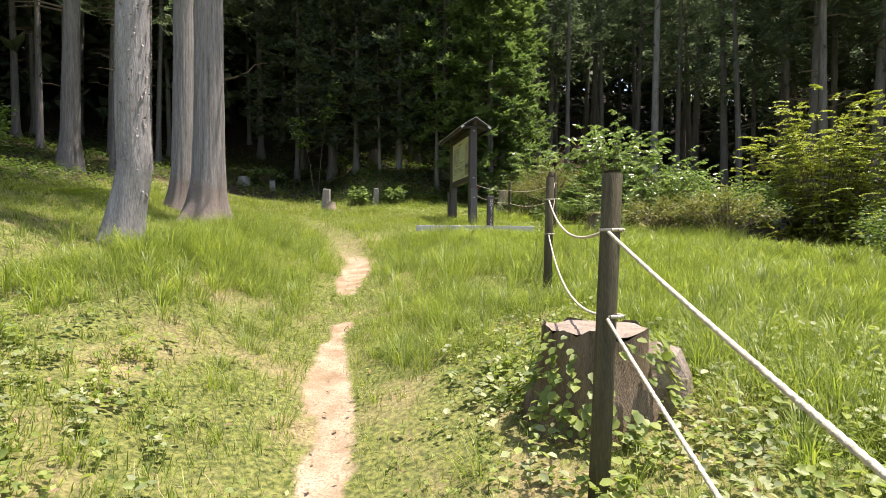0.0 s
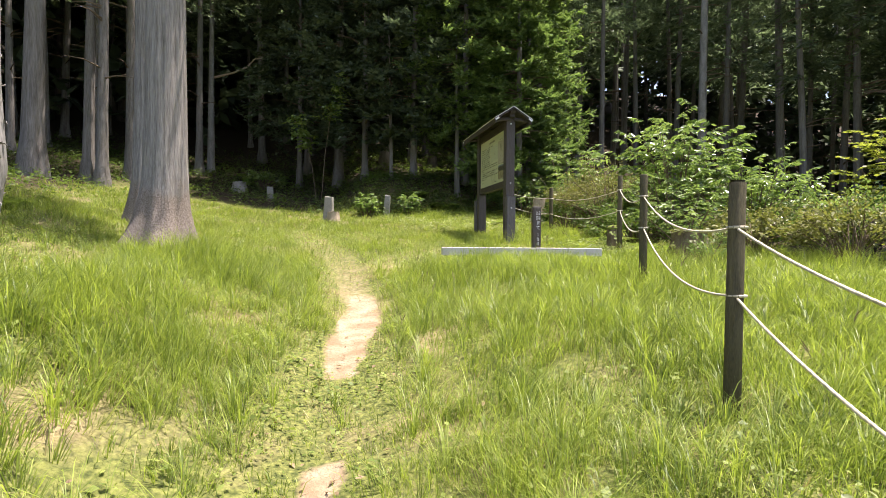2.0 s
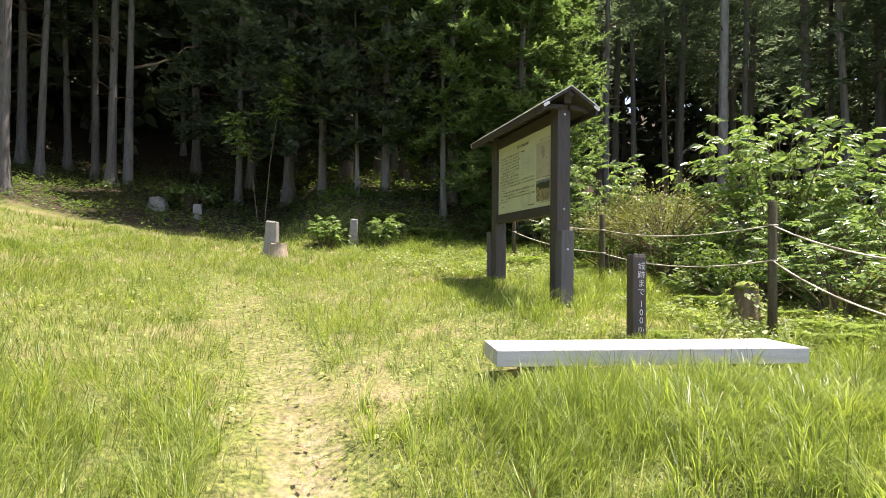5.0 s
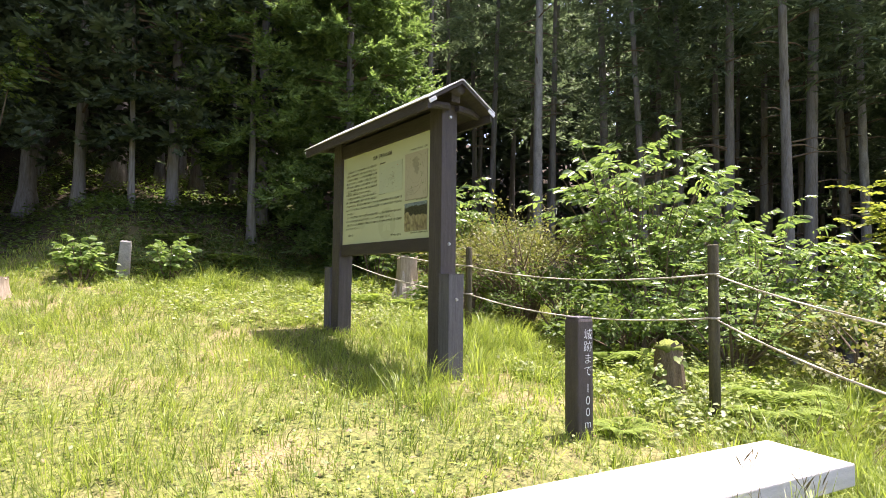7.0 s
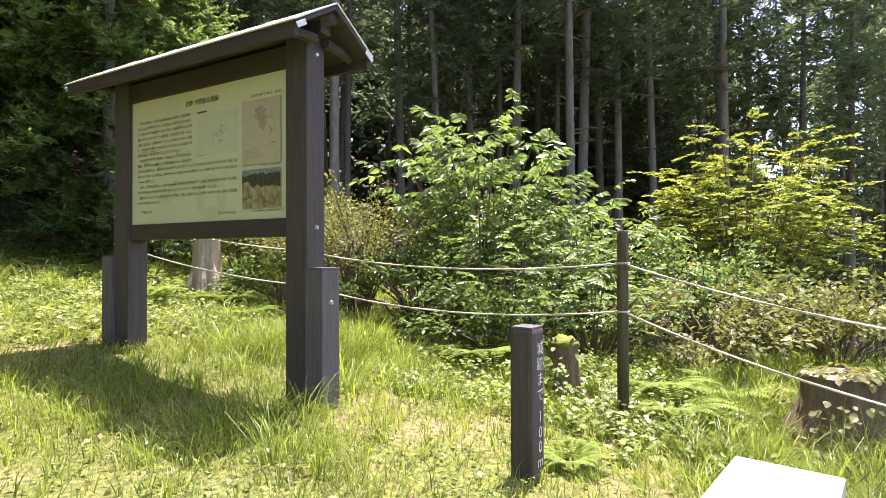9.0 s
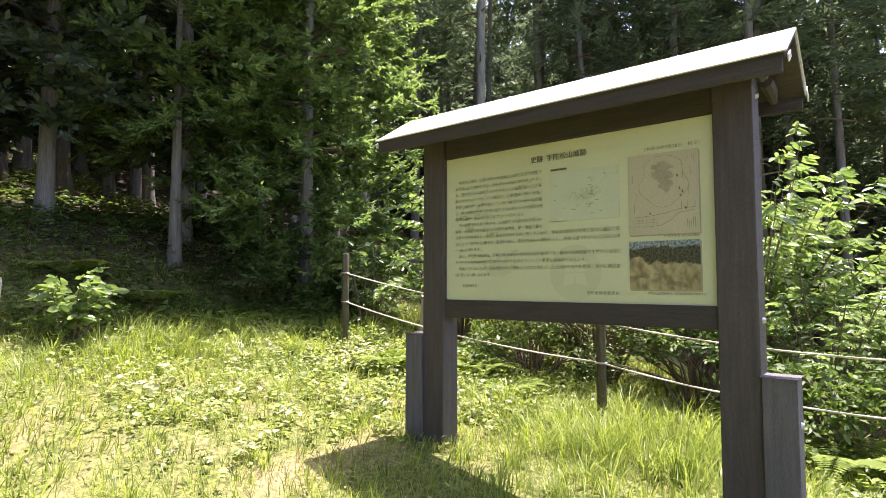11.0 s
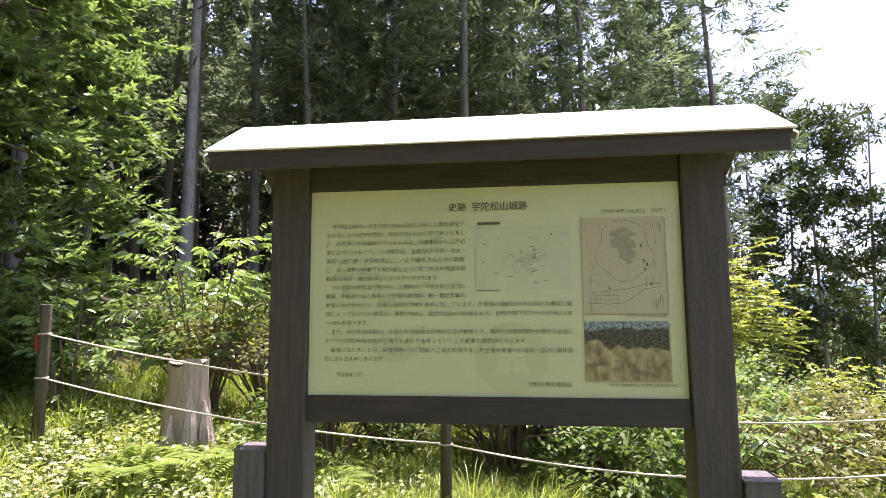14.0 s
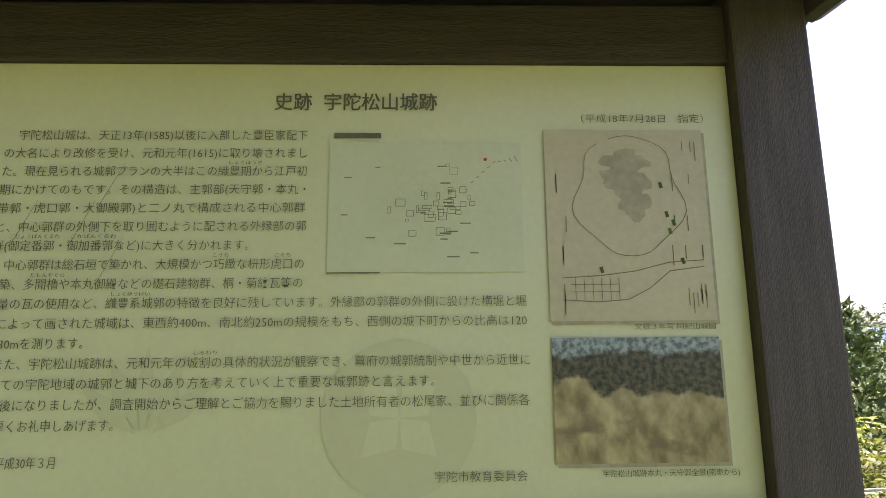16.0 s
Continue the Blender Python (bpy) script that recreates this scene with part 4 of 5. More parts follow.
def near_trunk(x, y, h, r, flare, reach, bends, ridges, mat, label, crown, turn, seed, flakes=0):
    rs = random.Random(seed)
    t = thing("cedar_tree", (x, y, hz(x, y)), label, "tree", "trees beside the path")
    bm = bmesh.new()
    zs = [-0.35, -0.1, 0] + [0.06 * 1.13 ** i + 0.02 * i for i in range(34)]
    zs = [z for z in zs if z < 6.0] + [7, 9, 13, h]
    n, rings = 84, []
    wob = [rs.uniform(-1, 1) for _ in range(n)]
    for z in zs:
        ox, oy = np.interp(z, bends[0], bends[1]), np.interp(z, bends[0], bends[2])
        rr = r * (1 - 0.8 * (max(z, 0) / h) ** 1.2)
        low = math.exp(-max(z, 0) / reach)
        ring = []
        for k in range(n):
            a = 6.2832 * k / n
            q = rr * (1 + (flare - 1) * low * (1 + ridges * math.sin(5 * a + seed) + 0.4 * ridges * math.sin(9 * a + 2 * seed)) + 0.006 * wob[k] + 0.012 * math.sin(11 * a + 3 * z) + 0.05 * noise.noise(Vector((4.5 * math.cos(a), 4.5 * math.sin(a), 0.35 * z + seed))) + 0.03 * noise.noise(Vector((13 * math.cos(a), 13 * math.sin(a), 1.1 * z + seed))))
            ring.append(bm.verts.new((ox + q * math.cos(a), oy + q * math.sin(a), z)))
        rings.append(ring)
    for p, q in zip(rings, rings[1:]):
        for k in range(n):
            bm.faces.new((p[k], p[(k + 1) % n], q[(k + 1) % n], q[k]))
    part("trunk", bm, mat, t, smooth=True)
    if flakes:
        v, w, u = [], [], []
        for i in range(flakes):
            z, a = rs.uniform(0.5, 9), rs.uniform(0, 6.28)
            ox = np.interp(z, bends[0], bends[1])
            rr = r * (1 - 0.8 * (z / h) ** 1.2) * 1.0
            v.append((ox + rr * math.cos(a), rr * math.sin(a), z))
            w.append((math.cos(a) * 0.5, math.sin(a) * 0.5, rs.uniform(-1.2, 0.6)))
            u.append((math.cos(a), math.sin(a), 0.3))
        ln = np.array([rs.uniform(0.02, 0.05) for _ in range(flakes)])
        fv, ff = leaves(np.array(v), np.array(w), np.array(u), ln, ln * 0.7, 0.2)
        tagged(part("bark_flake", np_mesh("bark_flake", fv, ff, M_BARK_PALE), None, t, "pale curling bark flakes"), kind="stuff")
    c = part("crown", crown, None, t)
    c.rotation_euler = (0, 0, radians(turn))


near_trunk(-2.12, 7.1, 19, 0.187, 1.4, 0.3, ((-0.4, 0, 0.4, 0.9, 1.5, 6, 19), (-0.16, -0.11, -0.03, 0.06, 0.03, 0.06, 0.1), (0, 0, 0, 0, 0, 0, 0)), 0.25, M_BARK_PALE, "grey flaky tree trunk with a bent flared foot", KINDS[0][1], 10, 1, 900)
near_trunk(-2.06, 11.65, 20, 0.295, 2.0, 0.42, ((-0.4, 0, 1.0, 3, 20), (-0.08, -0.06, 0, 0.0, -0.1), (0, 0, 0, 0, 0)), 0.22, M_BARK_NEAR, "thick grey cedar trunk with a fissured flaring foot", KINDS[1][1], 60, 2)
near_trunk(-3.2, 14.7, 19, 0.26, 1.6, 0.4, ((-0.4, 0, 1.0, 3, 19), (-0.1, -0.08, 0.0, 0.02, 0.0), (0, 0, 0, 0, 0)), 0.2, M_BARK_NEAR, "tall grey cedar trunk rising from short grass", KINDS[2][1], 150, 3)

# a thin trunk with a bleached dead branch where the path enters the wood
slim = tree("slim_tree", -5.1, 30.6, trunk_mesh(13, 0.13, 140, M_BARK_PALE, 1.2, 0.1), KINDS[3][1], None, "slim pale trunk with one bleached dead branch", "", 0, 1.34)
part("dead_branch", tube([(0.1, 0, 3.3), (0.7, -0.1, 3.45), (1.2, -0.1, 3.7), (1.45, -0.1, 4.0), (1.95, -0.1, 4.1)], [0.045, 0.035, 0.028, 0.02, 0.008], 7), M_CUT, slim, "bleached dead branch", True)

# ---------------------------------------------------------------- shrubs and saplings


def shrub(name, x, y, h, rad, n, leaf, mat, label, seed, stems=7, wide=0.42, droop=0.3, twigs=26, z0=0.25, sub=5, category="shrub", flat=0.0, tip=0.45, loose=1.0, whorl=1):
    rs = np.random.RandomState(seed)
    s = thing(name, (x, y, hz(x, y)), label, category, "")
    bm = bmesh.new()
    ends = []
    for i in range(stems * sub):
        a, q = rs.uniform(0, 6.28), rs.uniform(0.1, 1) ** 0.6
        top = np.array([rad * q * math.cos(a), rad * q * math.sin(a), h * (z0 + (1 - z0) * rs.uniform(0.45, 1.0) * math.sqrt(max(1 - 0.8 * q * q, 0.05)))])
        ends.append(top)
        if i < twigs:
            m = top * np.array([0.35, 0.35, 0.55]) + rs.normal(0, 0.06, 3)
            tube([(0.1 * math.cos(a), 0.1 * math.sin(a), -0.15), tuple(m), tuple(top)], [0.018, 0.012, 0.004], 5, bm=bm, cap=False)
    ends = np.array(ends)
    per = max(1, n // len(ends) // whorl)
    e = np.repeat(np.arange(len(ends)), per)
    k = len(e)
    t = rs.uniform(tip, 1.03, k) ** 0.7
    root = ends[e] * np.array([0.3, 0.3, 0.45])
    p = root + (ends[e] - root) * t[:, None] + rs.normal(0, 1, (k, 3)) * np.array([0.13, 0.13, 0.10]) * rad * 0.6 * loose
    p[:, 2] = np.maximum(p[:, 2], 0.05)
    p = np.repeat(p, whorl, 0)
    k = len(p)
    out = unit(p * np.array([1, 1, 0.2]) * (1 if whorl == 1 else 0.4) + rs.normal(0, (0.35 if whorl == 1 else 0.7) * rad, (k, 3)))
    if whorl > 1:
        out[:, 2] *= 0.35
    out[:, 2] -= droop
    up = rs.normal(0, 0.5 * (1 - flat), (k, 3)) + (0, 0, 1)
    ln = leaf * rs.uniform(0.6, 1.25, k)
    v, f = leaves(p, out, up, ln, ln * wide, 0.08)
    tagged(part("branchwork", bm, M_TWIG, s), kind="stuff")
    part("foliage", np_mesh("foliage", v, f, mat), None, s)
    return s


def shoot_shrub(name, x, y, h, rad, mat, label, seed, stems, shoots, per, leaf, wide, droop=0.4, flat=0.2, z0=0.2, shoot=0.4, category="shrub", low=0.3):
    """Stems that carry leafy shoots: leaves stand in two rows along each shoot and hang outwards."""
    rs = np.random.RandomState(seed)
    s = thing(name, (x, y, hz(x, y)), label, category, "")
    bm = bmesh.new()
    at, way = [], []
    for i in range(stems):
        a, q = 2.39996 * i + rs.uniform(-0.4, 0.4), math.sqrt((i + 0.5) / stems) * rs.uniform(0.8, 1.1)
        top = np.array([rad * q * math.cos(a), rad * q * math.sin(a), h * (z0 + (1 - z0) * math.sqrt(max(1 - 0.75 * q * q, 0.05))) * rs.uniform(0.74, 1.06)])
        pts = [top * np.array([u ** 1.3, u ** 1.3, u ** 0.85]) + np.array([0.08 * math.cos(a), 0.08 * math.sin(a), -0.12 * (1 - u)]) for u in (0, 0.35, 0.7, 1.0)]
        tube([tuple(p) for p in pts], [0.018, 0.013, 0.008, 0.004], 5, bm=bm, cap=False)
        for j in range(shoots):
            u = 1.0 if j == 0 else rs.uniform(low, 1.0)
            at.append(top * np.array([u ** 1.3, u ** 1.3, u ** 0.85]))
            b = a + rs.normal(0, 0.9)
            way.append((math.cos(b), math.sin(b), (0.9 if j == 0 else rs.uniform(0.0, 0.7)) * (1 - flat)))
    at, way = np.array(at), unit(np.array(way))
    k = len(at)
    ln = shoot * rs.uniform(0.55, 1.2, k)
    e = np.repeat(np.arange(k), per)
    u = np.tile(np.linspace(0.1, 1, per), k)
    m = len(e)
    side = unit(np.cross(way, (0, 0, 1.0)))[e] * np.tile(np.where(np.arange(per) % 2, 1.0, -1.0), k)[:, None]
    p = at[e] + way[e] * (ln[e] * u)[:, None] + side * (0.25 * shoot * flat * rs.uniform(0, 1, m) * (1 - 0.6 * u))[:, None]
    p[:, 2] -= 0.3 * ln[e] * u * u
    p[:, 2] = np.maximum(p[:, 2], 0.04)
    d = way[e] * (0.35 + 0.8 * u)[:, None] + side * (1.0 - 0.6 * u)[:, None] + rs.normal(0, 0.22, (m, 3))
    d[:, 2] = d[:, 2] * 0.4 - droop * rs.uniform(0.5, 1.3, m)
    size = leaf * rs.uniform(0.6, 1.2, m)
    v, f = broad_leaves(p, d, rs.normal(0, 0.75 * (1 - flat), (m, 3)) + (0, 0, 1), size, size * wide, 0.07)
    tagged(part("branchwork", bm, M_TWIG, s), kind="stuff")
    part("foliage", np_mesh("foliage", v, f, mat), None, s)
    return s


shoot_shrub("leafy_shrub", 7.9, 14.0, 2.95, 1.5, M_SHRUB, "tall leafy shrub with long drooping bright green leaves behind the rope", 1, 46, 9, 10, 0.15, 0.4, 0.55, 0.0, 0.15, 0.34)
shoot_shrub("leafy_shrub", 8.8, 12.8, 2.2, 1.35, M_SHRUB, "leafy shrub with white-glinting leaves behind the rope fence", 2, 40, 8, 10, 0.13, 0.4, 0.5, 0.05, 0.15, 0.34)
shoot_shrub("leafy_shrub", 7.1, 13.2, 1.5, 1.2, M_SHRUB, "low dark green shrub behind the rope fence", 12, 26, 7, 12, 0.09, 0.42, 0.3, 0.2, 0.15, 0.3)
shrub("thicket", 6.9, 15.4, 1.9, 1.4, 6000, 0.06, M_TANGLE, "brownish tangled thicket of fine twigs behind the rope", 3, 12, 0.45, 0.1, 60)
shrub("thicket", 7.6, 17.0, 1.6, 1.3, 5000, 0.07, M_TANGLE, "tangled olive thicket at the wood's edge", 4, 10, 0.45, 0.1, 40)
shrub("thicket", 6.6, 14.2, 1.1, 1.0, 3600, 0.07, M_UNDER, "low dark tangled thicket below the rope", 13, 8, 0.45, 0.1, 40)
shoot_shrub("sapling", 7.0, 17.6, 2.35, 1.05, M_SHRUB, "slim leafy sapling with bright drooping leaves", 5, 16, 7, 11, 0.13, 0.42, 0.6, 0.1, 0.15, 0.4)
shoot_shrub("sapling", 6.0, 18.4, 1.35, 0.65, M_SHRUB, "small leafy sapling beside the white stump", 6, 9, 6, 9, 0.12, 0.42, 0.5, 0.1, 0.15, 0.3)
shoot_shrub("maple_shrub", 11.75, 10.9, 4.4, 2.0, M_MAPLE, "large yellow-green maple with tiered fine leaves", 7, 92, 15, 22, 0.085, 0.7, 0.12, 0.35, 0.06, 0.5, "small tree", 0.2)
shoot_shrub("maple_shrub", 11.4, 8.2, 2.1, 1.3, M_MAPLE, "yellow-green maple shrub with tiered fine leaves", 8, 36, 11, 20, 0.085, 0.7, 0.12, 0.4, 0.06, 0.45, "small tree", 0.2)
shrub("maple_shrub", 9.6, 11.4, 2.0, 1.4, 5000, 0.08, M_SHRUB, "bushy green shrub below the maple", 9, 10, 0.6, 0.1, 40, 0.2)
shrub("leafy_shrub", 8.2, 10.0, 1.3, 1.1, 3200, 0.08, M_TANGLE, "low shrub at the meadow's edge", 14, 8, 0.5, 0.1, 40)
shrub("leafy_shrub", 9.6, 6.6, 1.7, 1.4, 4200, 0.08, M_UNDER, "dark green shrub at the meadow's edge", 15, 9, 0.5, 0.1, 40)
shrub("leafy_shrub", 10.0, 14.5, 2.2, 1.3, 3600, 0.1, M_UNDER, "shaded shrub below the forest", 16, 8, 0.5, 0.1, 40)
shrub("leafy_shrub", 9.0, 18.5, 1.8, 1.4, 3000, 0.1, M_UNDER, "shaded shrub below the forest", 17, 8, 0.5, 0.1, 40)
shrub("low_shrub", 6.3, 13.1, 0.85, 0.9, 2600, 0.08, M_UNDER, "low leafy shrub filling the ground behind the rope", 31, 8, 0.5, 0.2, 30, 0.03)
shoot_shrub("low_shrub", 6.9, 12.2, 1.05, 1.0, M_SHRUB, "low leafy shrub filling the ground behind the rope", 32, 22, 6, 12, 0.085, 0.42, 0.3, 0.2, 0.05, 0.28)
shrub("low_shrub", 7.5, 11.2, 1.1, 1.1, 3000, 0.085, M_TANGLE, "low leafy shrub below the maple", 33, 8, 0.5, 0.2, 30, 0.03)
shrub("low_shrub", 6.2, 15.9, 0.9, 0.9, 2600, 0.08, M_UNDER, "low dark shrub beside the white stump", 34, 8, 0.5, 0.2, 30, 0.03)
shoot_shrub("broadleaf_plant", 1.4, 19.3, 0.66, 0.34, M_SHRUB, "bright broad-leaved plant beside a stone marker", 18, 16, 4, 7, 0.13, 0.52, 0.35, 0.0, 0.1, 0.16)
shoot_shrub("broadleaf_plant", 2.6, 19.15, 0.66, 0.34, M_SHRUB, "bright broad-leaved plant beside a stone marker", 19, 16, 4, 7, 0.13, 0.52, 0.35, 0.0, 0.1, 0.16)
shrub("broadleaf_plant", -2.2, 26.0, 0.8, 0.9, 500, 0.2, M_SHRUB, "bright broad-leaved plants where the path enters the wood", 20, 5, 0.5, 0.3)
shoot_shrub("broadleaf_sapling", -0.05, 22.6, 4.7, 1.3, M_SHRUB, "sunlit spray of broad leaves at the wood's edge", 21, 2, 52, 10, 0.15, 0.48, 0.45, 0.1, 0.55, 0.55, "sapling", 0.6)
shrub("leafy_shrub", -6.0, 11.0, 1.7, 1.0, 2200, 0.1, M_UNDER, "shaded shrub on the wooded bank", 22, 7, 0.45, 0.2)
shrub("cedar_seedling", 5.55, 9.75, 0.75, 0.3, 900, 0.07, M_CEDAR_LIT, "small feathery cedar seedling beside a stump", 23, 5, 0.2, 0.0, 10, 0.1)

# ---------------------------------------------------------------- stumps and stones


def stump(x, y, top, r, label, mat, seed, moss=None, flare=1.4, jag=0.03):
    g = hz(x, y) - 0.12
    h = top - g
    s = thing("tree_stump", (x, y, g), label, "tree stump", "old stumps")
    rs = random.Random(seed)
    bm = bmesh.new()
    n, rows = 26, 7
    rings = []
    off = [rs.uniform(-1, 1) for _ in range(n)]
    for j in range(rows):
        t = j / (rows - 1)
        ring = []
        for k in range(n):
            a = 6.2832 * k / n
            rr = r * (flare - (flare - 1) * min(1, t * 1.3)) * (1 + 0.05 * math.sin(3 * a + seed) + 0.09 * math.sin(7 * a + 2 * seed) * (1 - 0.6 * t) + 0.03 * off[k])
            ring.append(bm.verts.new((rr * math.cos(a), rr * math.sin(a), h * t + (jag * off[k] if j == rows - 1 else 0))))
        rings.append(ring)
    for a, b in zip(rings, rings[1:]):
        for k in range(n):
            bm.faces.new((a[k], a[(k + 1) % n], b[(k + 1) % n], b[k]))
    part("bark", bm, mat, s, smooth=True)
    bm = bmesh.new()
    vs = [bm.verts.new((v[0] * 0.965, v[1] * 0.965, v[2])) for v in [(r * (1 + 0.05 * math.sin(3 * 6.2832 * k / n + seed)) * math.cos(6.2832 * k / n), r * (1 + 0.05 * math.sin(3 * 6.2832 * k / n + seed)) * math.sin(6.2832 * k / n), h + jag * 0.3 * off[k]) for k in range(n)]]
    c = bm.verts.new((0, 0, h + 0.003))
    for k in range(n):
        bm.faces.new((vs[k], vs[(k + 1) % n], c))
    part("cut_face", bm, (M_MOSS if moss else M_CUT if mat == M_CUT else M_CUTDARK), s, "weathered sawn top" if not moss else "moss-covered top")
    if moss:
        bm = bmesh.new()
        bmesh.ops.create_icosphere(bm, subdivisions=3, radius=1, matrix=pose(0, 0, h - 0.02) @ Matrix.Diagonal((r * 1.08, r * 1.02, 0.06, 1)))
        for v in bm.verts:
            v.co += Vector((noise.noise(v.co * 14), noise.noise(v.co * 14 + Vector((5, 0, 0))), noise.noise(v.co * 18))) * 0.034
        part("moss_cap", bm, M_MOSS, s, "thick yellow-green moss cap", True)
    return s


def ivy(s, r, h, n, mat, seed, over=0.0):
    """Leaves that climb over a stump."""
    rs = np.random.RandomState(seed)
    a, z = rs.uniform(0, 6.28, n), rs.uniform(0.05, 1, n) ** 1.3 * h
    rr = r * (1.45 - 0.4 * z / h) + rs.uniform(0, 0.05, n)
    keep = np.sin(3 * a + 4 * z / h + seed) > -0.55
    a, z, rr = a[keep], z[keep], rr[keep]
    n = len(a)
    p = np.stack([rr * np.cos(a), rr * np.sin(a), z + 0.1], 1)
    if over:
        top = rs.uniform(0, 1, n) < 0.3
        q = np.sqrt(rs.uniform(0, 1, n)) * r * 0.75
        p[top] = np.stack([q * np.cos(a), q * np.sin(a), over + rs.uniform(0, 0.05, n)], 1)[top]
    way = np.stack([np.cos(a), np.sin(a), np.full(n, -0.6)], 1) + rs.normal(0, 0.4, (n, 3))
    ln = rs.uniform(0.035, 0.07, n)
    v, f = broad_leaves(p, way, np.stack([np.cos(a), np.sin(a), np.full(n, 1.0)], 1), ln, ln * 0.8, 0.08)
    tagged(part("ivy", np_mesh("ivy", v, f, mat), None, s, "climbing leaves over the bark"), kind="stuff")


first_stump = stump(1.5, 2.74, 1.0, 0.28, "ivy-grown grey tree stump beside a fence post", M_ROT, 1, jag=0.03)
part("split_side", tube([(0.36, -0.06, -0.1), (0.35, -0.06, 0.3), (0.31, -0.05, 0.38), (0.27, -0.04, 0.43)], [0.2, 0.19, 0.15, 0.08], 11, wob=0.16, seed=4), M_CUTDARK, first_stump, "torn grey wood split from the stump")
ivy(first_stump, 0.28, 0.46, 620, M_WEED, 1)
ivy(stump(5.50, 10.15, 1.98, 0.24, "broad decaying mossy stump beyond the rope fence", M_ROT, 2, flare=2.0, jag=0.02), 0.34, 0.5, 650, M_TANGLE, 2, 1.98 - hz(5.5, 10.15) + 0.12)
ivy(stump(5.30, 12.0, 2.10, 0.115, "small moss-capped stump beside a fence post", M_ROT, 3, moss=True, jag=0.05), 0.16, 0.45, 420, M_WEED, 3)
white_stump = stump(5.86, 17.1, 3.0, 0.165, "tall bleached tree stump with torn pale foot", M_CUT, 4, flare=1.35, jag=0.05)
for k, (dx, dy, top, wide) in enumerate(((-0.13, -0.1, 0.62, 0.09), (-0.02, -0.18, 0.5, 0.1), (-0.19, 0.02, 0.4, 0.08))):
    part("torn_splinter", tube([(dx * 1.3, dy * 1.3, 0), (dx * 1.15, dy * 1.15, top * 0.5), (dx, dy, top)], [wide, wide * 0.7, 0.012], 7, wob=0.25, seed=k), M_TORN, white_stump, "torn bleached wood at the foot")
stump(0.42, 18.0, hz(0.42, 18.0) + 0.24, 0.16, "low pale stump beside a stone marker", M_CUT, 5)
stump(-3.1, 25.6, hz(-3.1, 25.6) + 0.34, 0.24, "low mossy stump beside the path", M_STONE, 6)


def stone_marker(x, y, h, wd, label, lean, seed):
    g = hz(x, y) - 0.1
    s = box(wd, wd * 0.8, h + 0.1, (0, 0, (h + 0.1) / 2), 0.03)
    rs = random.Random(seed)
    for v in s.verts:
        t = v.co.z / (h + 0.1)
        v.co.x *= 1 - 0.18 * t + rs.uniform(-0.03, 0.03)
        v.co.y *= 1 - 0.15 * t
        v.co.z += rs.uniform(-0.012, 0.012)
    ob = part("stone_marker", s, M_STONE)
    ob.matrix_world = pose(x, y, g, 0, lean, rs.uniform(-20, 20))
    tagged(ob, label, "stone marker", "stone markers")


stone_marker(0.28, 18.3, 0.62, 0.26, "upright grey weathered stone marker in short grass", 2, 1)
stone_marker(1.98, 19.5, 0.62, 0.2, "narrow pointed stone marker between leafy plants", 3, 2)
stone_marker(-1.8, 24.2, 0.42, 0.26, "small grey stone marker in short grass", -2, 3)

# a red ribbon tied to a twig by the corner post
tw = thing("ribbon_twig", (5.32, 18.1, hz(5.32, 18.1)), "thin twig with a tied red ribbon", "marker ribbon")
part("twig", tube([(0, 0, -0.1), (0.01, 0, 0.5), (-0.02, 0, 3.3 - hz(5.32, 18.1))], [0.01, 0.008, 0.005], 6), M_TWIG, tw)
part("ribbon", box(0.012, 0.05, 0.13, (-0.02, 0.01, 3.2 - hz(5.32, 18.1)), 0.003), M_RED, tw)

# ---------------------------------------------------------------- the far view
def pine(x, y, h, seed, z=None):
    rs = np.random.RandomState(seed)
    g = hz(x, y) if z is None else z
    t = thing("pine_tree", (x, y, g), "tall slender pine with sparse tufted branches on the slope below", "tree", "slope pines")
    part("trunk", trunk_mesh(h, 0.2, seed, M_BARK, 1.1, 0.5, 8), None, t)
    nb = 74
    tt = rs.uniform(0.25, 1.0, nb)
    az = rs.uniform(0, 6.28, nb)
    L = (0.5 + 2.1 * np.sin(np.clip(tt, 0, 1) * 2.6)) * rs.uniform(0.4, 1, nb)
    ends = np.stack([np.cos(az) * L, np.sin(az) * L, h * tt + 0.3 * L], 1)
    bm = bmesh.new()
    for e, q in zip(ends, tt):
        tube([(0, 0, h * q), tuple(e)], [0.05, 0.02], 4, bm=bm, cap=False)
    tagged(part("branchwork", bm, M_TWIG, t), kind="stuff")
    b = np.repeat(np.arange(nb), 26)
    p = ends[b] * np.stack([rs.uniform(0.5, 1.1, len(b))] * 2 + [np.ones(len(b))], 1) + rs.normal(0, 0.3, (len(b), 3))
    v, f = sprays(p, rs.normal(0, 1, (len(b), 3)) + (0, 0, 0.4), np.full(len(b), 0.5), 0.25, rs, 3, 0.8)
    part("crown", np_mesh("crown", v, f, M_PINE), None, t)


for k, (yaw, dist, up) in enumerate(((-102.5, 38, 26.5), (-106, 40, 26), (-109, 46, 21), (-112.8, 42, 18.5), (-115, 44, 18), (-117.6, 41, 17), (-120.6, 43, 16.5))):
    x, y = 1.4 - dist * math.sin(radians(yaw)), 14.1 + dist * math.cos(radians(yaw))
    pine(x, y, 3.4 + dist * math.tan(radians(up)) - hz(x, y), 200 + k)


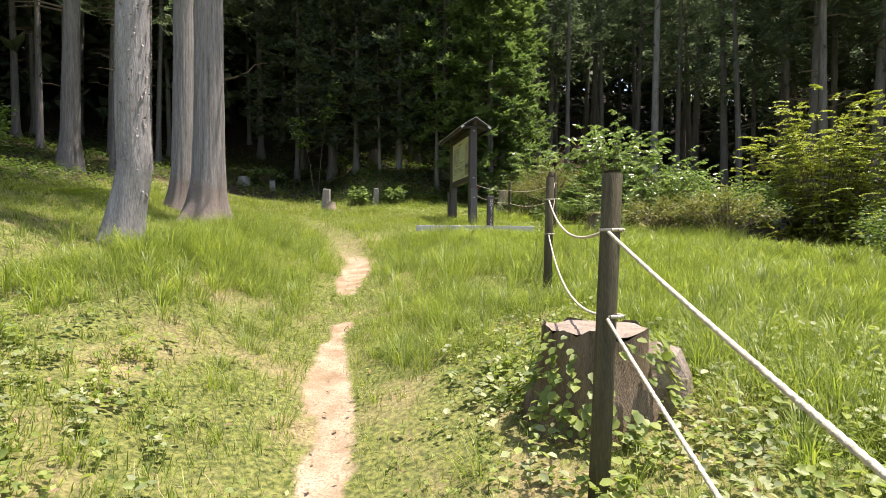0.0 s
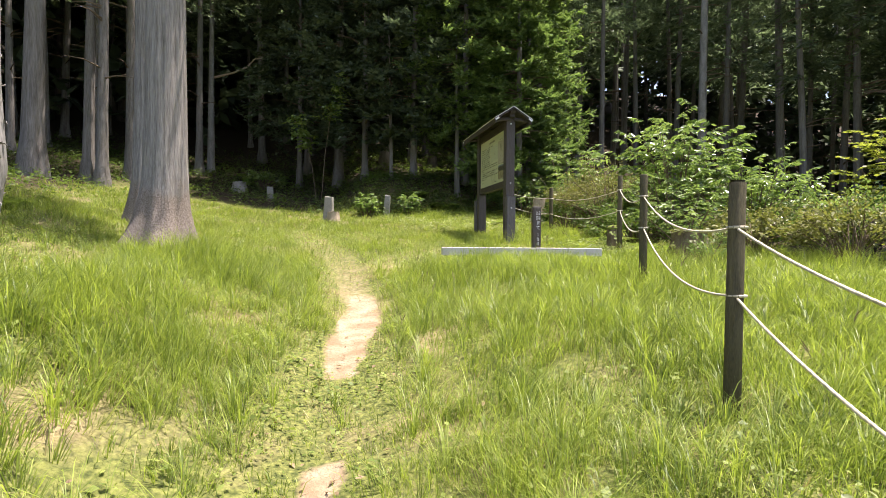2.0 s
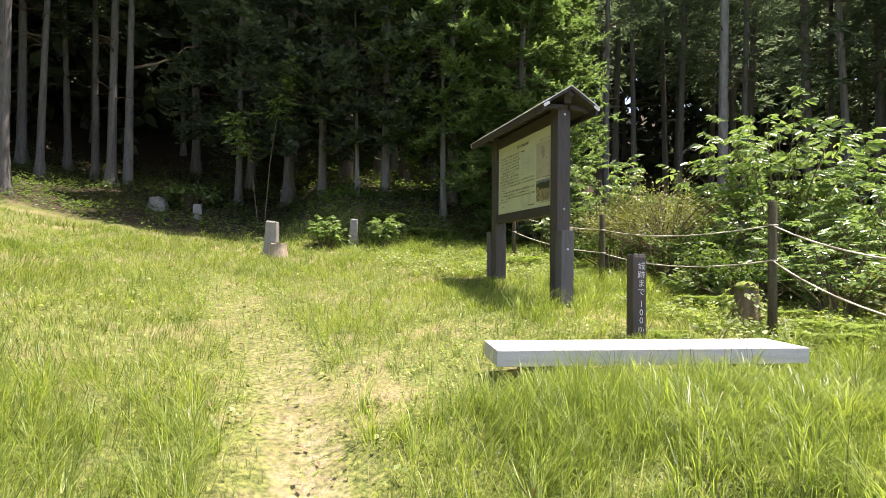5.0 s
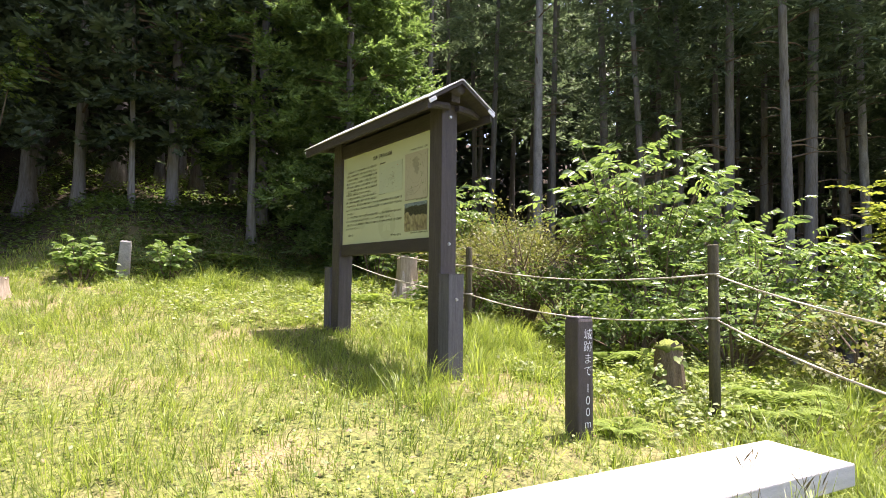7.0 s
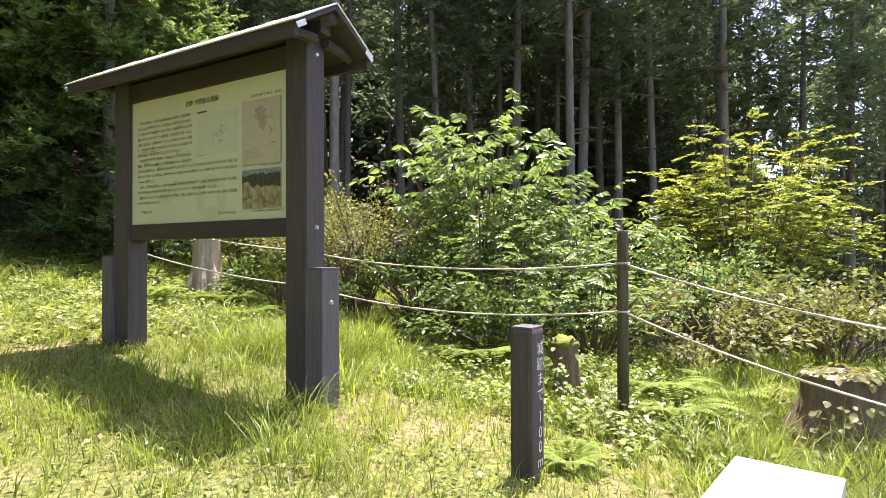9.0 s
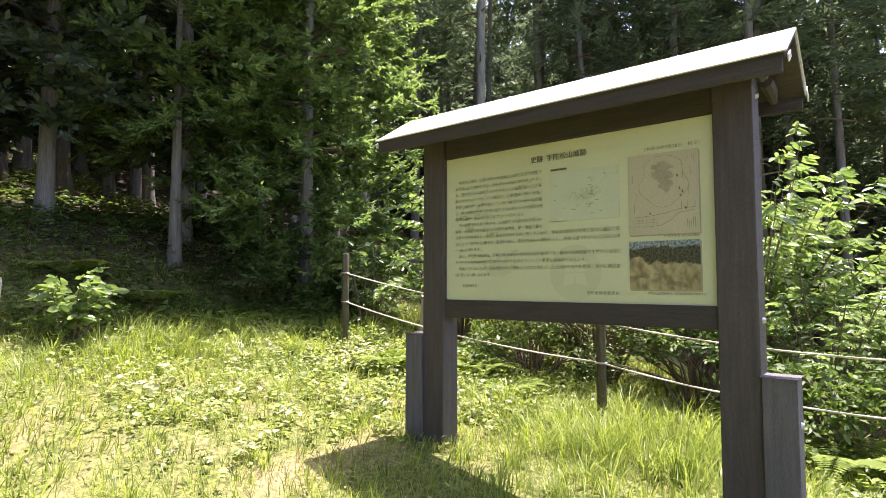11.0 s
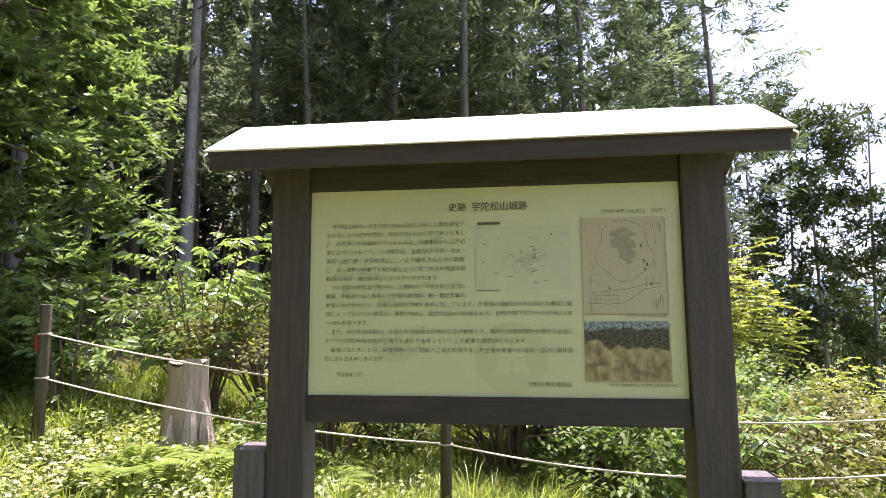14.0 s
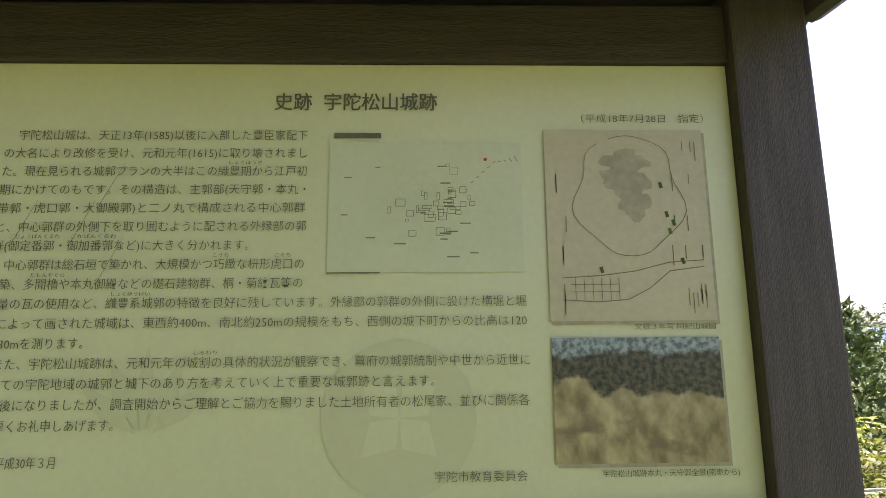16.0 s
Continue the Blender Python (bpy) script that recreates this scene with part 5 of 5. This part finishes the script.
def far_woods():
    """Wooded slopes below and beyond, as one mass of small pointed trees."""
    rs = np.random.RandomState(3)
    sets = []
    for k in range(380):
        yaw, dist = radians(rs.uniform(-135, -84)), rs.uniform(52, 190)
        x, y = 1.4 - dist * math.sin(yaw), 14.1 + dist * math.cos(yaw)
        g = hz(x, y)
        h = max(9, 3.4 + dist * math.tan(radians(rs.uniform(0.6, 2.9))) - g)
        n = 130
        t = rs.uniform(0.0, 1, n) ** 0.8
        a = rs.uniform(0, 6.28, n)
        r = (1 - t) ** 0.8 * min(2.4, h * 0.2) * rs.uniform(0.7, 1.1, n)
        p = np.stack([x + r * np.cos(a), y + r * np.sin(a), g + h * t], 1)
        sets.append(sprays(p, np.stack([np.cos(a), np.sin(a), np.full(n, 0.5)], 1), np.full(n, 0.85), 0.35, rs, 2, 0.5))
    v, f = joined(sets)
    tagged(new("far_woods", np_mesh("far_woods", v, f, M_PINE)), "far wooded slopes of dark green conifers", "woods", kind="stuff")


far_woods()


def deep_forest():
    """The dim depth of the forest: one mass of foliage down to the ground."""
    rs = np.random.RandomState(8)
    sets = []
    for k in range(420):
        yaw = radians(rs.uniform(-93, 80))
        dist = rs.uniform(28, 52) if yaw > radians(-25) else rs.uniform(36, 62)
        if yaw > radians(-25) and k % 3 == 0:
            dist = rs.uniform(24, 34)
        x, y = 3 - dist * math.sin(yaw), 14 + dist * math.cos(yaw)
        if radians(-72) < yaw < radians(-30) and k % 5 < 2:
            continue
        g, h, n = hz(x, y), rs.uniform(15, 21), 110
        t = rs.uniform(0, 1, n) ** 0.75
        a = rs.uniform(0, 6.28, n)
        r = (1.2 - 0.6 * t) * 3.0 * rs.uniform(0.5, 1.1, n)
        p = np.stack([x + r * np.cos(a), y + r * np.sin(a), g + h * t], 1)
        sets.append(sprays(p, np.stack([np.cos(a), np.sin(a), np.full(n, -0.2)], 1), np.full(n, 1.1), 0.5, rs, 3, 0.5))
    v, f = joined(sets)
    # darker leaf colour carries the shade of the forest's depth
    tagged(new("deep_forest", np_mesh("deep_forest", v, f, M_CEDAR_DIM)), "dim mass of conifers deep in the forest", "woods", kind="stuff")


deep_forest()


def ridge(name, yaw0, yaw1, dist, top, base, seed, mat, label):
    rs = np.random.RandomState(seed)
    n = 80
    yaws = np.radians(np.linspace(yaw0, yaw1, n))
    k = np.linspace(0, 1, n)
    prof = 0.55 + 0.2 * np.sin(5 * k + seed) + 0.12 * np.sin(13 * k + 2 * seed) + 0.05 * np.sin(31 * k)
    peak = np.exp(-((k - 0.42) / 0.06) ** 2) * 0.55
    hgt = top * (prof + peak)
    rows = []
    for s, q in ((0.0, 0.0), (0.35, 0.45), (0.7, 0.85), (1.0, 1.0), (1.5, 0.0)):
        d = dist * (1 + 0.35 * s)
        rows.append(np.stack([1.4 - d * np.sin(yaws), 14 + d * np.cos(yaws), base + (hgt + rs.normal(0, top * 0.01, n)) * q], 1))
    v = np.concatenate(rows)
    i = (np.arange(len(rows) - 1)[:, None] * n + np.arange(n - 1)).ravel()
    f = np.stack([i, i + 1, i + n + 1, i + n], 1)
    tagged(new(name, np_mesh(name, v, f, mat, True)), label, "hills", kind="structure")


ridge("backdrop_hills", -75, -150, 420, 26, -20, 2, M_HILL, "green wooded hills beyond the valley")
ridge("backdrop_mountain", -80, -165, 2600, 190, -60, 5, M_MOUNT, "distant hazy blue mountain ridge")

# ---------------------------------------------------------------- grass and weeds


def blades(x, y, length, width, lean, rs):
    n = len(x)
    base = np.stack([x, y, land(x, y) - 0.015], 1)
    a = rs.uniform(0, 2 * np.pi, n)
    side = np.stack([np.cos(a), np.sin(a), np.zeros(n)], 1) * width[:, None] / 2
    bx, by = lean[:, 0], lean[:, 1]
    bend = np.stack([bx, by, np.zeros(n)], 1) * length[:, None]
    up = np.array([0, 0, 1.0])
    mid = base + up * (length * 0.58)[:, None] + bend * 0.35
    tip = base + up * (length * np.clip(0.98 - 0.35 * np.hypot(bx, by) ** 2, 0.35, 1))[:, None] + bend
    v = np.stack([base - side, base + side, mid + side * 0.75, mid - side * 0.75, tip], 1).reshape(-1, 3)
    o = np.arange(n)[:, None] * 5
    f = np.concatenate([o + (0, 1, 2), o + (0, 2, 3), o + (3, 2, 4)], 1).reshape(-1, 3)
    return v, f


def long_grass(x, y):
    """How much long grass grows at a place, 0 to 1."""
    d = x - path_x(y)
    right = step(0.3, 0.6, d) * step(3.6, 4.8, y) * (1 - step(10.2, 10.9, y - 0.15 * (x - 2)))
    meadow = step(0.5, 1.1, d - 0.33 * (y - 2) * 0 - np.interp(y, (-2, 2, 5, 8, 12), (0.9, 1.35, 1.3, 1.4, 3.6))) * (1 - step(10.0, 11.0, y))
    left = step(0.25, 0.5, -d) * (1 - step(2.0, 3.4, -d)) * step(4.4, 5.6, y) * (1 - step(10.5, 12.0, y)) * 1.15
    clump = np.exp(-(((x - 4.7) / 0.7) ** 2 + ((y - 14.0) / 0.9) ** 2)) + 0.8 * np.exp(-(((x - 3.1) / 0.35) ** 2 + ((y - 12.9) / 0.5) ** 2))
    edge = 0.5 * step(17.6, 18.2, y) * (1 - step(18.8, 19.4, y)) * step(1.5, 3.0, x)
    patch = 0.55 + 0.45 * np.sin(1.9 * x + 1.1 * y) * np.sin(1.2 * y - 0.8 * x + 1)
    return np.clip(np.maximum.reduce([right * (0.5 + 0.5 * patch), meadow, left * (0.4 + 0.6 * patch), clump, edge]), 0, 1)


def near(x, y):
    """Thins the growth out with distance from the walk."""
    return np.clip(1.15 - np.hypot(np.clip(np.abs(x - 1.2) - 1.8, 0, 20), np.clip(y - 15, 0, 20)) / 10, 0.25, 1)


def scatter(n, keep, rs, area=(-7.5, 10.5, -0.9, 21.5)):
    x, y = rs.uniform(area[0], area[1], n), rs.uniform(area[2], area[3], n)
    k = rs.uniform(0, 1, n) < keep(x, y)
    return x[k], y[k]


def under_things(x, y):
    """Places covered by the bench, left free."""
    c, s = math.cos(-0.169), math.sin(-0.169)
    u, v = (x - 3.07) * c + (y - 10.705) * s, -(x - 3.07) * s + (y - 10.705) * c
    return (np.abs(u) < 1.19) & (np.abs(v) < 0.25)


def arching(x, y, a, length, width, tilt, arch, rs):
    """Blades of three pieces that rise, arch over and hang: a is the way they lean."""
    n = len(x)
    out = np.stack([np.cos(a), np.sin(a), np.zeros(n)], 1)
    side = np.stack([-np.sin(a), np.cos(a), np.zeros(n)], 1) * (width / 2)[:, None]
    p = np.stack([x, y, land(x, y) - 0.015], 1)
    rows, ang = [p - side, p + side], tilt
    for piece, thin in ((0.42, 0.9), (0.32, 0.65), (0.26, 0.0)):
        p = p + (out * np.sin(ang)[:, None] + np.array([0, 0, 1.0]) * np.cos(ang)[:, None]) * (length * piece)[:, None]
        ang = ang + arch * 0.55
        rows += [p - side * thin, p + side * thin] if thin else [p]
    v = np.stack(rows, 1).reshape(-1, 3)
    o = np.arange(n)[:, None] * 7
    f = np.concatenate([o + q for q in ((0, 1, 3), (0, 3, 2), (2, 3, 5), (2, 5, 4), (4, 5, 6))], 1).reshape(-1, 3)
    return v, f


def tussocks(n, keep, rs, per, length, width, area=(-7.5, 10.5, -0.9, 21.5)):
    """Clumps whose blades fan out of one root."""
    x, y = scatter(n, keep, rs, area)
    r = np.repeat(np.arange(len(x)), per)
    k = len(r)
    size = rs.uniform(0.6, 1.25, len(x))
    sway = rs.uniform(0, 6.28, len(x))
    a = rs.uniform(0, 6.28, k)
    a = a + 0.7 * np.sin(sway[r] - a)
    q = rs.uniform(0, 1, k)
    px_, py_ = x[r] + 0.09 * q * np.cos(a), y[r] + 0.09 * q * np.sin(a)
    ok = ~under_things(px_, py_) & (soil_amount(px_, py_) < 0.5)
    px_, py_, a, q, r = px_[ok], py_[ok], a[ok], q[ok], r[ok]
    k = len(r)
    far = np.clip(np.hypot(np.clip(np.abs(px_ - 0.8) - 1, 0, 12), 0), 0, 8)
    return arching(px_, py_, a, length * size[r] * rs.uniform(0.55, 1.15, k), width * rs.uniform(0.7, 1.3, k) * (1 + 0.2 * far), 0.12 + 0.5 * q, rs.uniform(0.5, 1.7, k), rs)


def make_grass():
    rs = np.random.RandomState(21)

    def tufts(x, y, per, length, spread, width, lean):
        n = len(x)
        r = np.repeat(np.arange(n), per)
        k = len(r)
        a, q = rs.uniform(0, 6.28, k), rs.uniform(0, 1, k)
        px_, py_ = x[r] + spread * q * np.cos(a), y[r] + spread * q * np.sin(a)
        ln = (length[r] * rs.uniform(0.45, 1.15, k))
        le = np.stack([np.cos(a), np.sin(a)], 1) * (lean * q + 0.08)[:, None] + rs.normal(0, 0.12, (k, 2))
        le += 0.3 * np.stack([np.sin(2.3 * px_ + 1.7 * py_), np.cos(1.9 * py_ - 2.1 * px_)], 1)
        dist = np.clip(np.hypot(px_ - 0.6, py_ - np.clip(py_, 0, 14)), 0, 12)
        wd = width * rs.uniform(0.7, 1.3, k) * (1 + 0.16 * dist)
        keep = ~under_things(px_, py_) & (soil_amount(px_, py_) < rs.uniform(0.1, 0.8, k))
        return blades(px_[keep], py_[keep], ln[keep], wd[keep], le[keep], rs)
    x, y = scatter(80000, lambda x, y: long_grass(x, y) * near(x, y) * 0.62, rs)
    tall = 0.15 + 0.14 * long_grass(x, y) + 0.08 * np.sin(2.1 * x) * np.sin(1.7 * y)
    tall *= 0.8 + 0.45 * np.sin(5.3 * x + 2 * np.sin(2.2 * y)) * np.sin(4.7 * y + 1.5 * np.sin(3.1 * x)) + rs.uniform(-0.15, 0.3, len(x))
    tall *= np.interp(y, (8.4, 9.4), (1.0, 1.45))
    tall *= np.interp(np.abs(x - path_x(y)), (0.3, 0.9), (0.55, 1.0))
    v, f = tufts(x, y, 15, tall, 0.07, 0.004, 1.0)
    tagged(new("long_grass", np_mesh("long_grass", v, f, M_GRASS)), "long fresh green meadow grass bending over", "grass", kind="stuff")
    x, y = scatter(100000, lambda x, y: (1 - 0.85 * long_grass(x, y)) * near(x, y) * (1 - wooded(x, y)) * np.clip(1.1 - soil_amount(x, y) * 2, 0, 1) * 0.7, rs)
    short = 0.08 + 0.05 * step(10, 12, y) + 0.08 * np.clip(np.sin(1.3 * x + 0.7) * np.sin(1.6 * y + 0.3 * x) + 0.3, 0, 1)
    v, f = tufts(x, y, 5, short, 0.05, 0.0044, 0.9)
    tagged(new("short_grass", np_mesh("short_grass", v, f, M_GRASS)), "short patchy yellow-green turf", "grass", kind="stuff")
    # arching blades that catch the light, in clumps
    v, f = joined([tussocks(9500, lambda x, y: long_grass(x, y) * near(x, y), rs, 40, 0.36, 0.0044), tussocks(900, lambda x, y: (1 - long_grass(x, y)) * near(x, y) * (1 - wooded(x, y)) * np.clip(1 - 3 * soil_amount(x, y), 0, 1), rs, 36, 0.22, 0.0042), tussocks(420, lambda x, y: np.ones(len(x)), rs, 40, 0.33, 0.0042, (1.7, 4.4, 9.5, 10.6))])
    tagged(new("arching_grass", np_mesh("arching_grass", v, f, M_GRASS)), "arching long grass blades in clumps over the meadow", "grass", kind="stuff")
    # seed stalks with forked heads, thickest before the bench
    x, y = scatter(900, lambda x, y: 0.95 * np.exp(-(((x - 3.3) / 1.0) ** 2 + ((y - 10.2) / 0.2) ** 2)) + 0.04 * long_grass(x, y), rs, (0.6, 6.5, 4.5, 10.9))
    ok = ~under_things(x, y)
    x, y = x[ok], y[ok]
    n = len(x)
    a, ln = rs.uniform(0, 6.28, n), rs.uniform(0.42, 0.66, n)
    sv, sf = blades(x, y, ln, np.full(n, 0.0035), np.stack([np.cos(a), np.sin(a)], 1) * 0.18, rs)
    tip = sv.reshape(-1, 5, 3)[:, 4]
    r = np.repeat(np.arange(n), 4)
    b = a[r] + rs.normal(0, 0.9, len(r))
    hv, hf = leaves(tip[r] - np.array([0, 0, 1.0]) * rs.uniform(0, 0.06, len(r))[:, None], np.stack([np.cos(b) * 0.7, np.sin(b) * 0.7, np.full(len(r), 1.0)], 1), rs.normal(0, 1, (len(r), 3)), rs.uniform(0.05, 0.11, len(r)), np.full(len(r), 0.006), 0.03)
    tagged(new("seed_grass", np_mesh("seed_grass", *joined([(sv, sf), (hv, np.concatenate([hf[:, (0, 1, 2)], hf[:, (0, 2, 3)]]))]), M_SEED)), "thin grass stalks with forked brown seed heads", "grass", kind="stuff")
    x, y = scatter(12000, lambda x, y: near(x, y) * (1 - wooded(x, y)) * 0.6, rs)
    v, f = tufts(x, y, 3, np.full(len(x), 0.14), 0.06, 0.004, 1.2)
    tagged(new("dry_grass", np_mesh("dry_grass", v, f, M_STRAW)), "dry straw-coloured grass stalks among the green", "grass", kind="stuff")


make_grass()


def make_weeds():
    rs = np.random.RandomState(31)

    def low_leaves(x, y, per, height, size, wide, mat, name, label, round_=False):
        n = len(x)
        r = np.repeat(np.arange(n), per)
        k = len(r)
        a = rs.uniform(0, 6.28, k)
        px_, py_ = x[r] + rs.normal(0, 0.035, k), y[r] + rs.normal(0, 0.035, k)
        keep = ~under_things(px_, py_) & (soil_amount(px_, py_) < rs.uniform(0.1, 0.75, k))
        px_, py_, a, r = px_[keep], py_[keep], a[keep], r[keep]
        k = len(r)
        p = np.stack([px_, py_, land(px_, py_) + height[r] * rs.uniform(0.15, 1, k)], 1)
        way = np.stack([np.cos(a), np.sin(a), rs.uniform(-0.3, 0.6, k)], 1)
        up = rs.normal(0, 0.35, (k, 3)) + (0, 0, 1)
        ln = size[r] * rs.uniform(0.6, 1.3, k)
        v, f = (broad_leaves if round_ else leaves)(p, way, up, ln, ln * wide, 0.1)
        tagged(new(name, np_mesh(name, v, f, mat)), label, "weeds", kind="stuff")
    x, y = scatter(70000, lambda x, y: (1 - 0.6 * long_grass(x, y)) * near(x, y) * (1 - wooded(x, y)) * np.clip(0.35 + 0.65 * np.sin(1.1 * x + 2) * np.sin(0.9 * y + 1) + 0.3 * step(0.8, 2.0, x - path_x(y)) * (1 - step(3.5, 5, y)), 0.1, 1), rs)
    low_leaves(x, y, 5, np.full(len(x), 0.1), (0.02 + 0.036 * rs.uniform(0, 1, len(x)) ** 2) * np.interp(y, (6, 9), (1.0, 0.8)), 0.62, M_WEED, "low_weeds", "low broad-leaved weeds covering the bank")
    # coarse leafy growth by the first posts, behind the bench and round the stumps
    def coarse(x, y):
        a = step(0.65, 1.3, x - path_x(y)) * (1 - step(3.0, 4.6, y)) * (1 - step(3.5, 4.5, x))
        b = step(4.2, 4.8, x) * (1 - step(6.5, 7.5, x)) * step(9.3, 10.0, y) * (1 - step(12.6, 13.6, y))
        c = step(3.6, 4.6, x) * (1 - step(6.0, 7.0, x)) * step(14.6, 15.6, y) * (1 - step(18.2, 19.0, y))
        d = 0.5 * step(0.5, 1.1, path_x(y) - x) * (1 - step(3.6, 4.8, y)) * (1 - step(5.5, 7.0, path_x(y) - x))
        e = 0.75 * step(1.6, 2.8, x) * (1 - step(6.0, 7.0, x)) * step(15.2, 16.2, y) * (1 - step(18.6, 19.4, y))
        return np.maximum.reduce([a, b, c, d, e])
    x, y = scatter(62000, lambda x, y: coarse(x, y) * np.where(x > 4.2, 1.0, 0.65), rs)
    clump = np.sin(2.7 * x + 1.3 * np.sin(1.9 * y)) * np.sin(2.3 * y + 1.1 * np.sin(2.2 * x))
    for low_, mat, name, label in ((True, M_WEED, "coarse_weeds", "coarse leafy weeds round posts and stumps"), (False, M_WEED_PALE, "dull_weeds", "dull pale-leaved weeds creeping over the bank")):
        ok = (clump + rs.normal(0, 0.6, len(x)) > 0.15) != low_
        low_leaves(x[ok], y[ok], 6, (0.07 if low_ else 0.05) + 0.13 * rs.uniform(0, 1, ok.sum()), np.full(ok.sum(), 0.05), 0.72, mat, name, label, True)
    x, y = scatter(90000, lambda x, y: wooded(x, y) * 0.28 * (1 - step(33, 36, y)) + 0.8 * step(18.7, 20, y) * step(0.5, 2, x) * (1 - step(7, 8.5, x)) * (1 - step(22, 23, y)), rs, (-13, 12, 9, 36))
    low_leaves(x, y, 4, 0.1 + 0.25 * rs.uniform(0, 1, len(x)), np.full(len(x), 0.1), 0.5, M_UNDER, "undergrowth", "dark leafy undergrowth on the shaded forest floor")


make_weeds()


def leaf_litter():
    rs = np.random.RandomState(41)
    x, y = scatter(16000, lambda x, y: (1 - long_grass(x, y)) * near(x, y) * np.where(np.abs(x - path_x(y)) < 0.5, 0.5, 0.28), rs)
    n = len(x)
    a = rs.uniform(0, 6.28, n)
    p = np.stack([x, y, land(x, y) + rs.uniform(0.004, 0.05, n)], 1)
    ln = rs.uniform(0.02, 0.06, n)
    v, f = leaves(p, np.stack([np.cos(a), np.sin(a), rs.normal(0, 0.25, n)], 1), rs.normal(0, 0.3, (n, 3)) + (0, 0, 1), ln, ln * 0.5, 0.15)
    tagged(new("leaf_litter", np_mesh("leaf_litter", v, f, M_LITTER)), "dry brown fallen leaves scattered on path and turf", "leaf litter", kind="stuff")


leaf_litter()


def fern_mesh(seed):
    rs = np.random.RandomState(seed)
    sets = []
    for k in range(9):
        a = 6.28 * k / 9 + rs.uniform(-0.3, 0.3)
        L = rs.uniform(0.45, 0.75)
        t = np.repeat(np.linspace(0.12, 1, 22), 2)
        d = np.array([math.cos(a), math.sin(a)])
        p = np.stack([d[0] * L * t, d[1] * L * t, L * (0.9 * t - 0.75 * t * t)], 1)
        s = np.tile([1, -1], 22)
        way = np.stack([-d[1] * s + 0.35 * d[0], d[0] * s + 0.35 * d[1], np.full(44, -0.1)], 1)
        ln = 0.17 * np.sin(np.clip(1.05 - t, 0.03, 1) * 2.2) * (L / 0.6) + 0.01
        sets.append(leaves(p, way, np.tile((0, 0, 1.0), (44, 1)), ln, ln * 0.24 + 0.006, 0.03))
    v, f = joined(sets)
    return np_mesh("fronds", v, f, M_FERN)


def ferns():
    rs = random.Random(9)
    src = tagged(new("fern", fern_mesh(1)), "bright green fern with arching fronds", "fern", "ferns")
    src.matrix_world = pose(5.75, 19.6, hz(5.75, 19.6))
    spots = [(5.3, 19.3), (6.2, 19.2), (4.8, 20.0), (3.8, 20.2), (6.5, 18.8), (5.0, 18.7), (4.5, 19.4), (3.0, 20.6), (5.4, 11.2), (5.9, 11.4), (6.2, 10.9), (4.75, 9.6), (5.2, 15.6), (5.6, 16.2), (4.9, 16.9), (-4.8, 12.5), (-5.0, 13.6), (6.0, 12.3), (5.8, 13.0), (4.0, 11.55)]
    for i, (x, y) in enumerate(spots):
        s = rs.uniform(0.6, 1.1) if i < 19 else 0.4
        o = copy_thing(src, pose(x, y, hz(x, y) + 0.02, 0, 0, rs.uniform(0, 360)))
        o.scale = (s, s, s)


ferns()
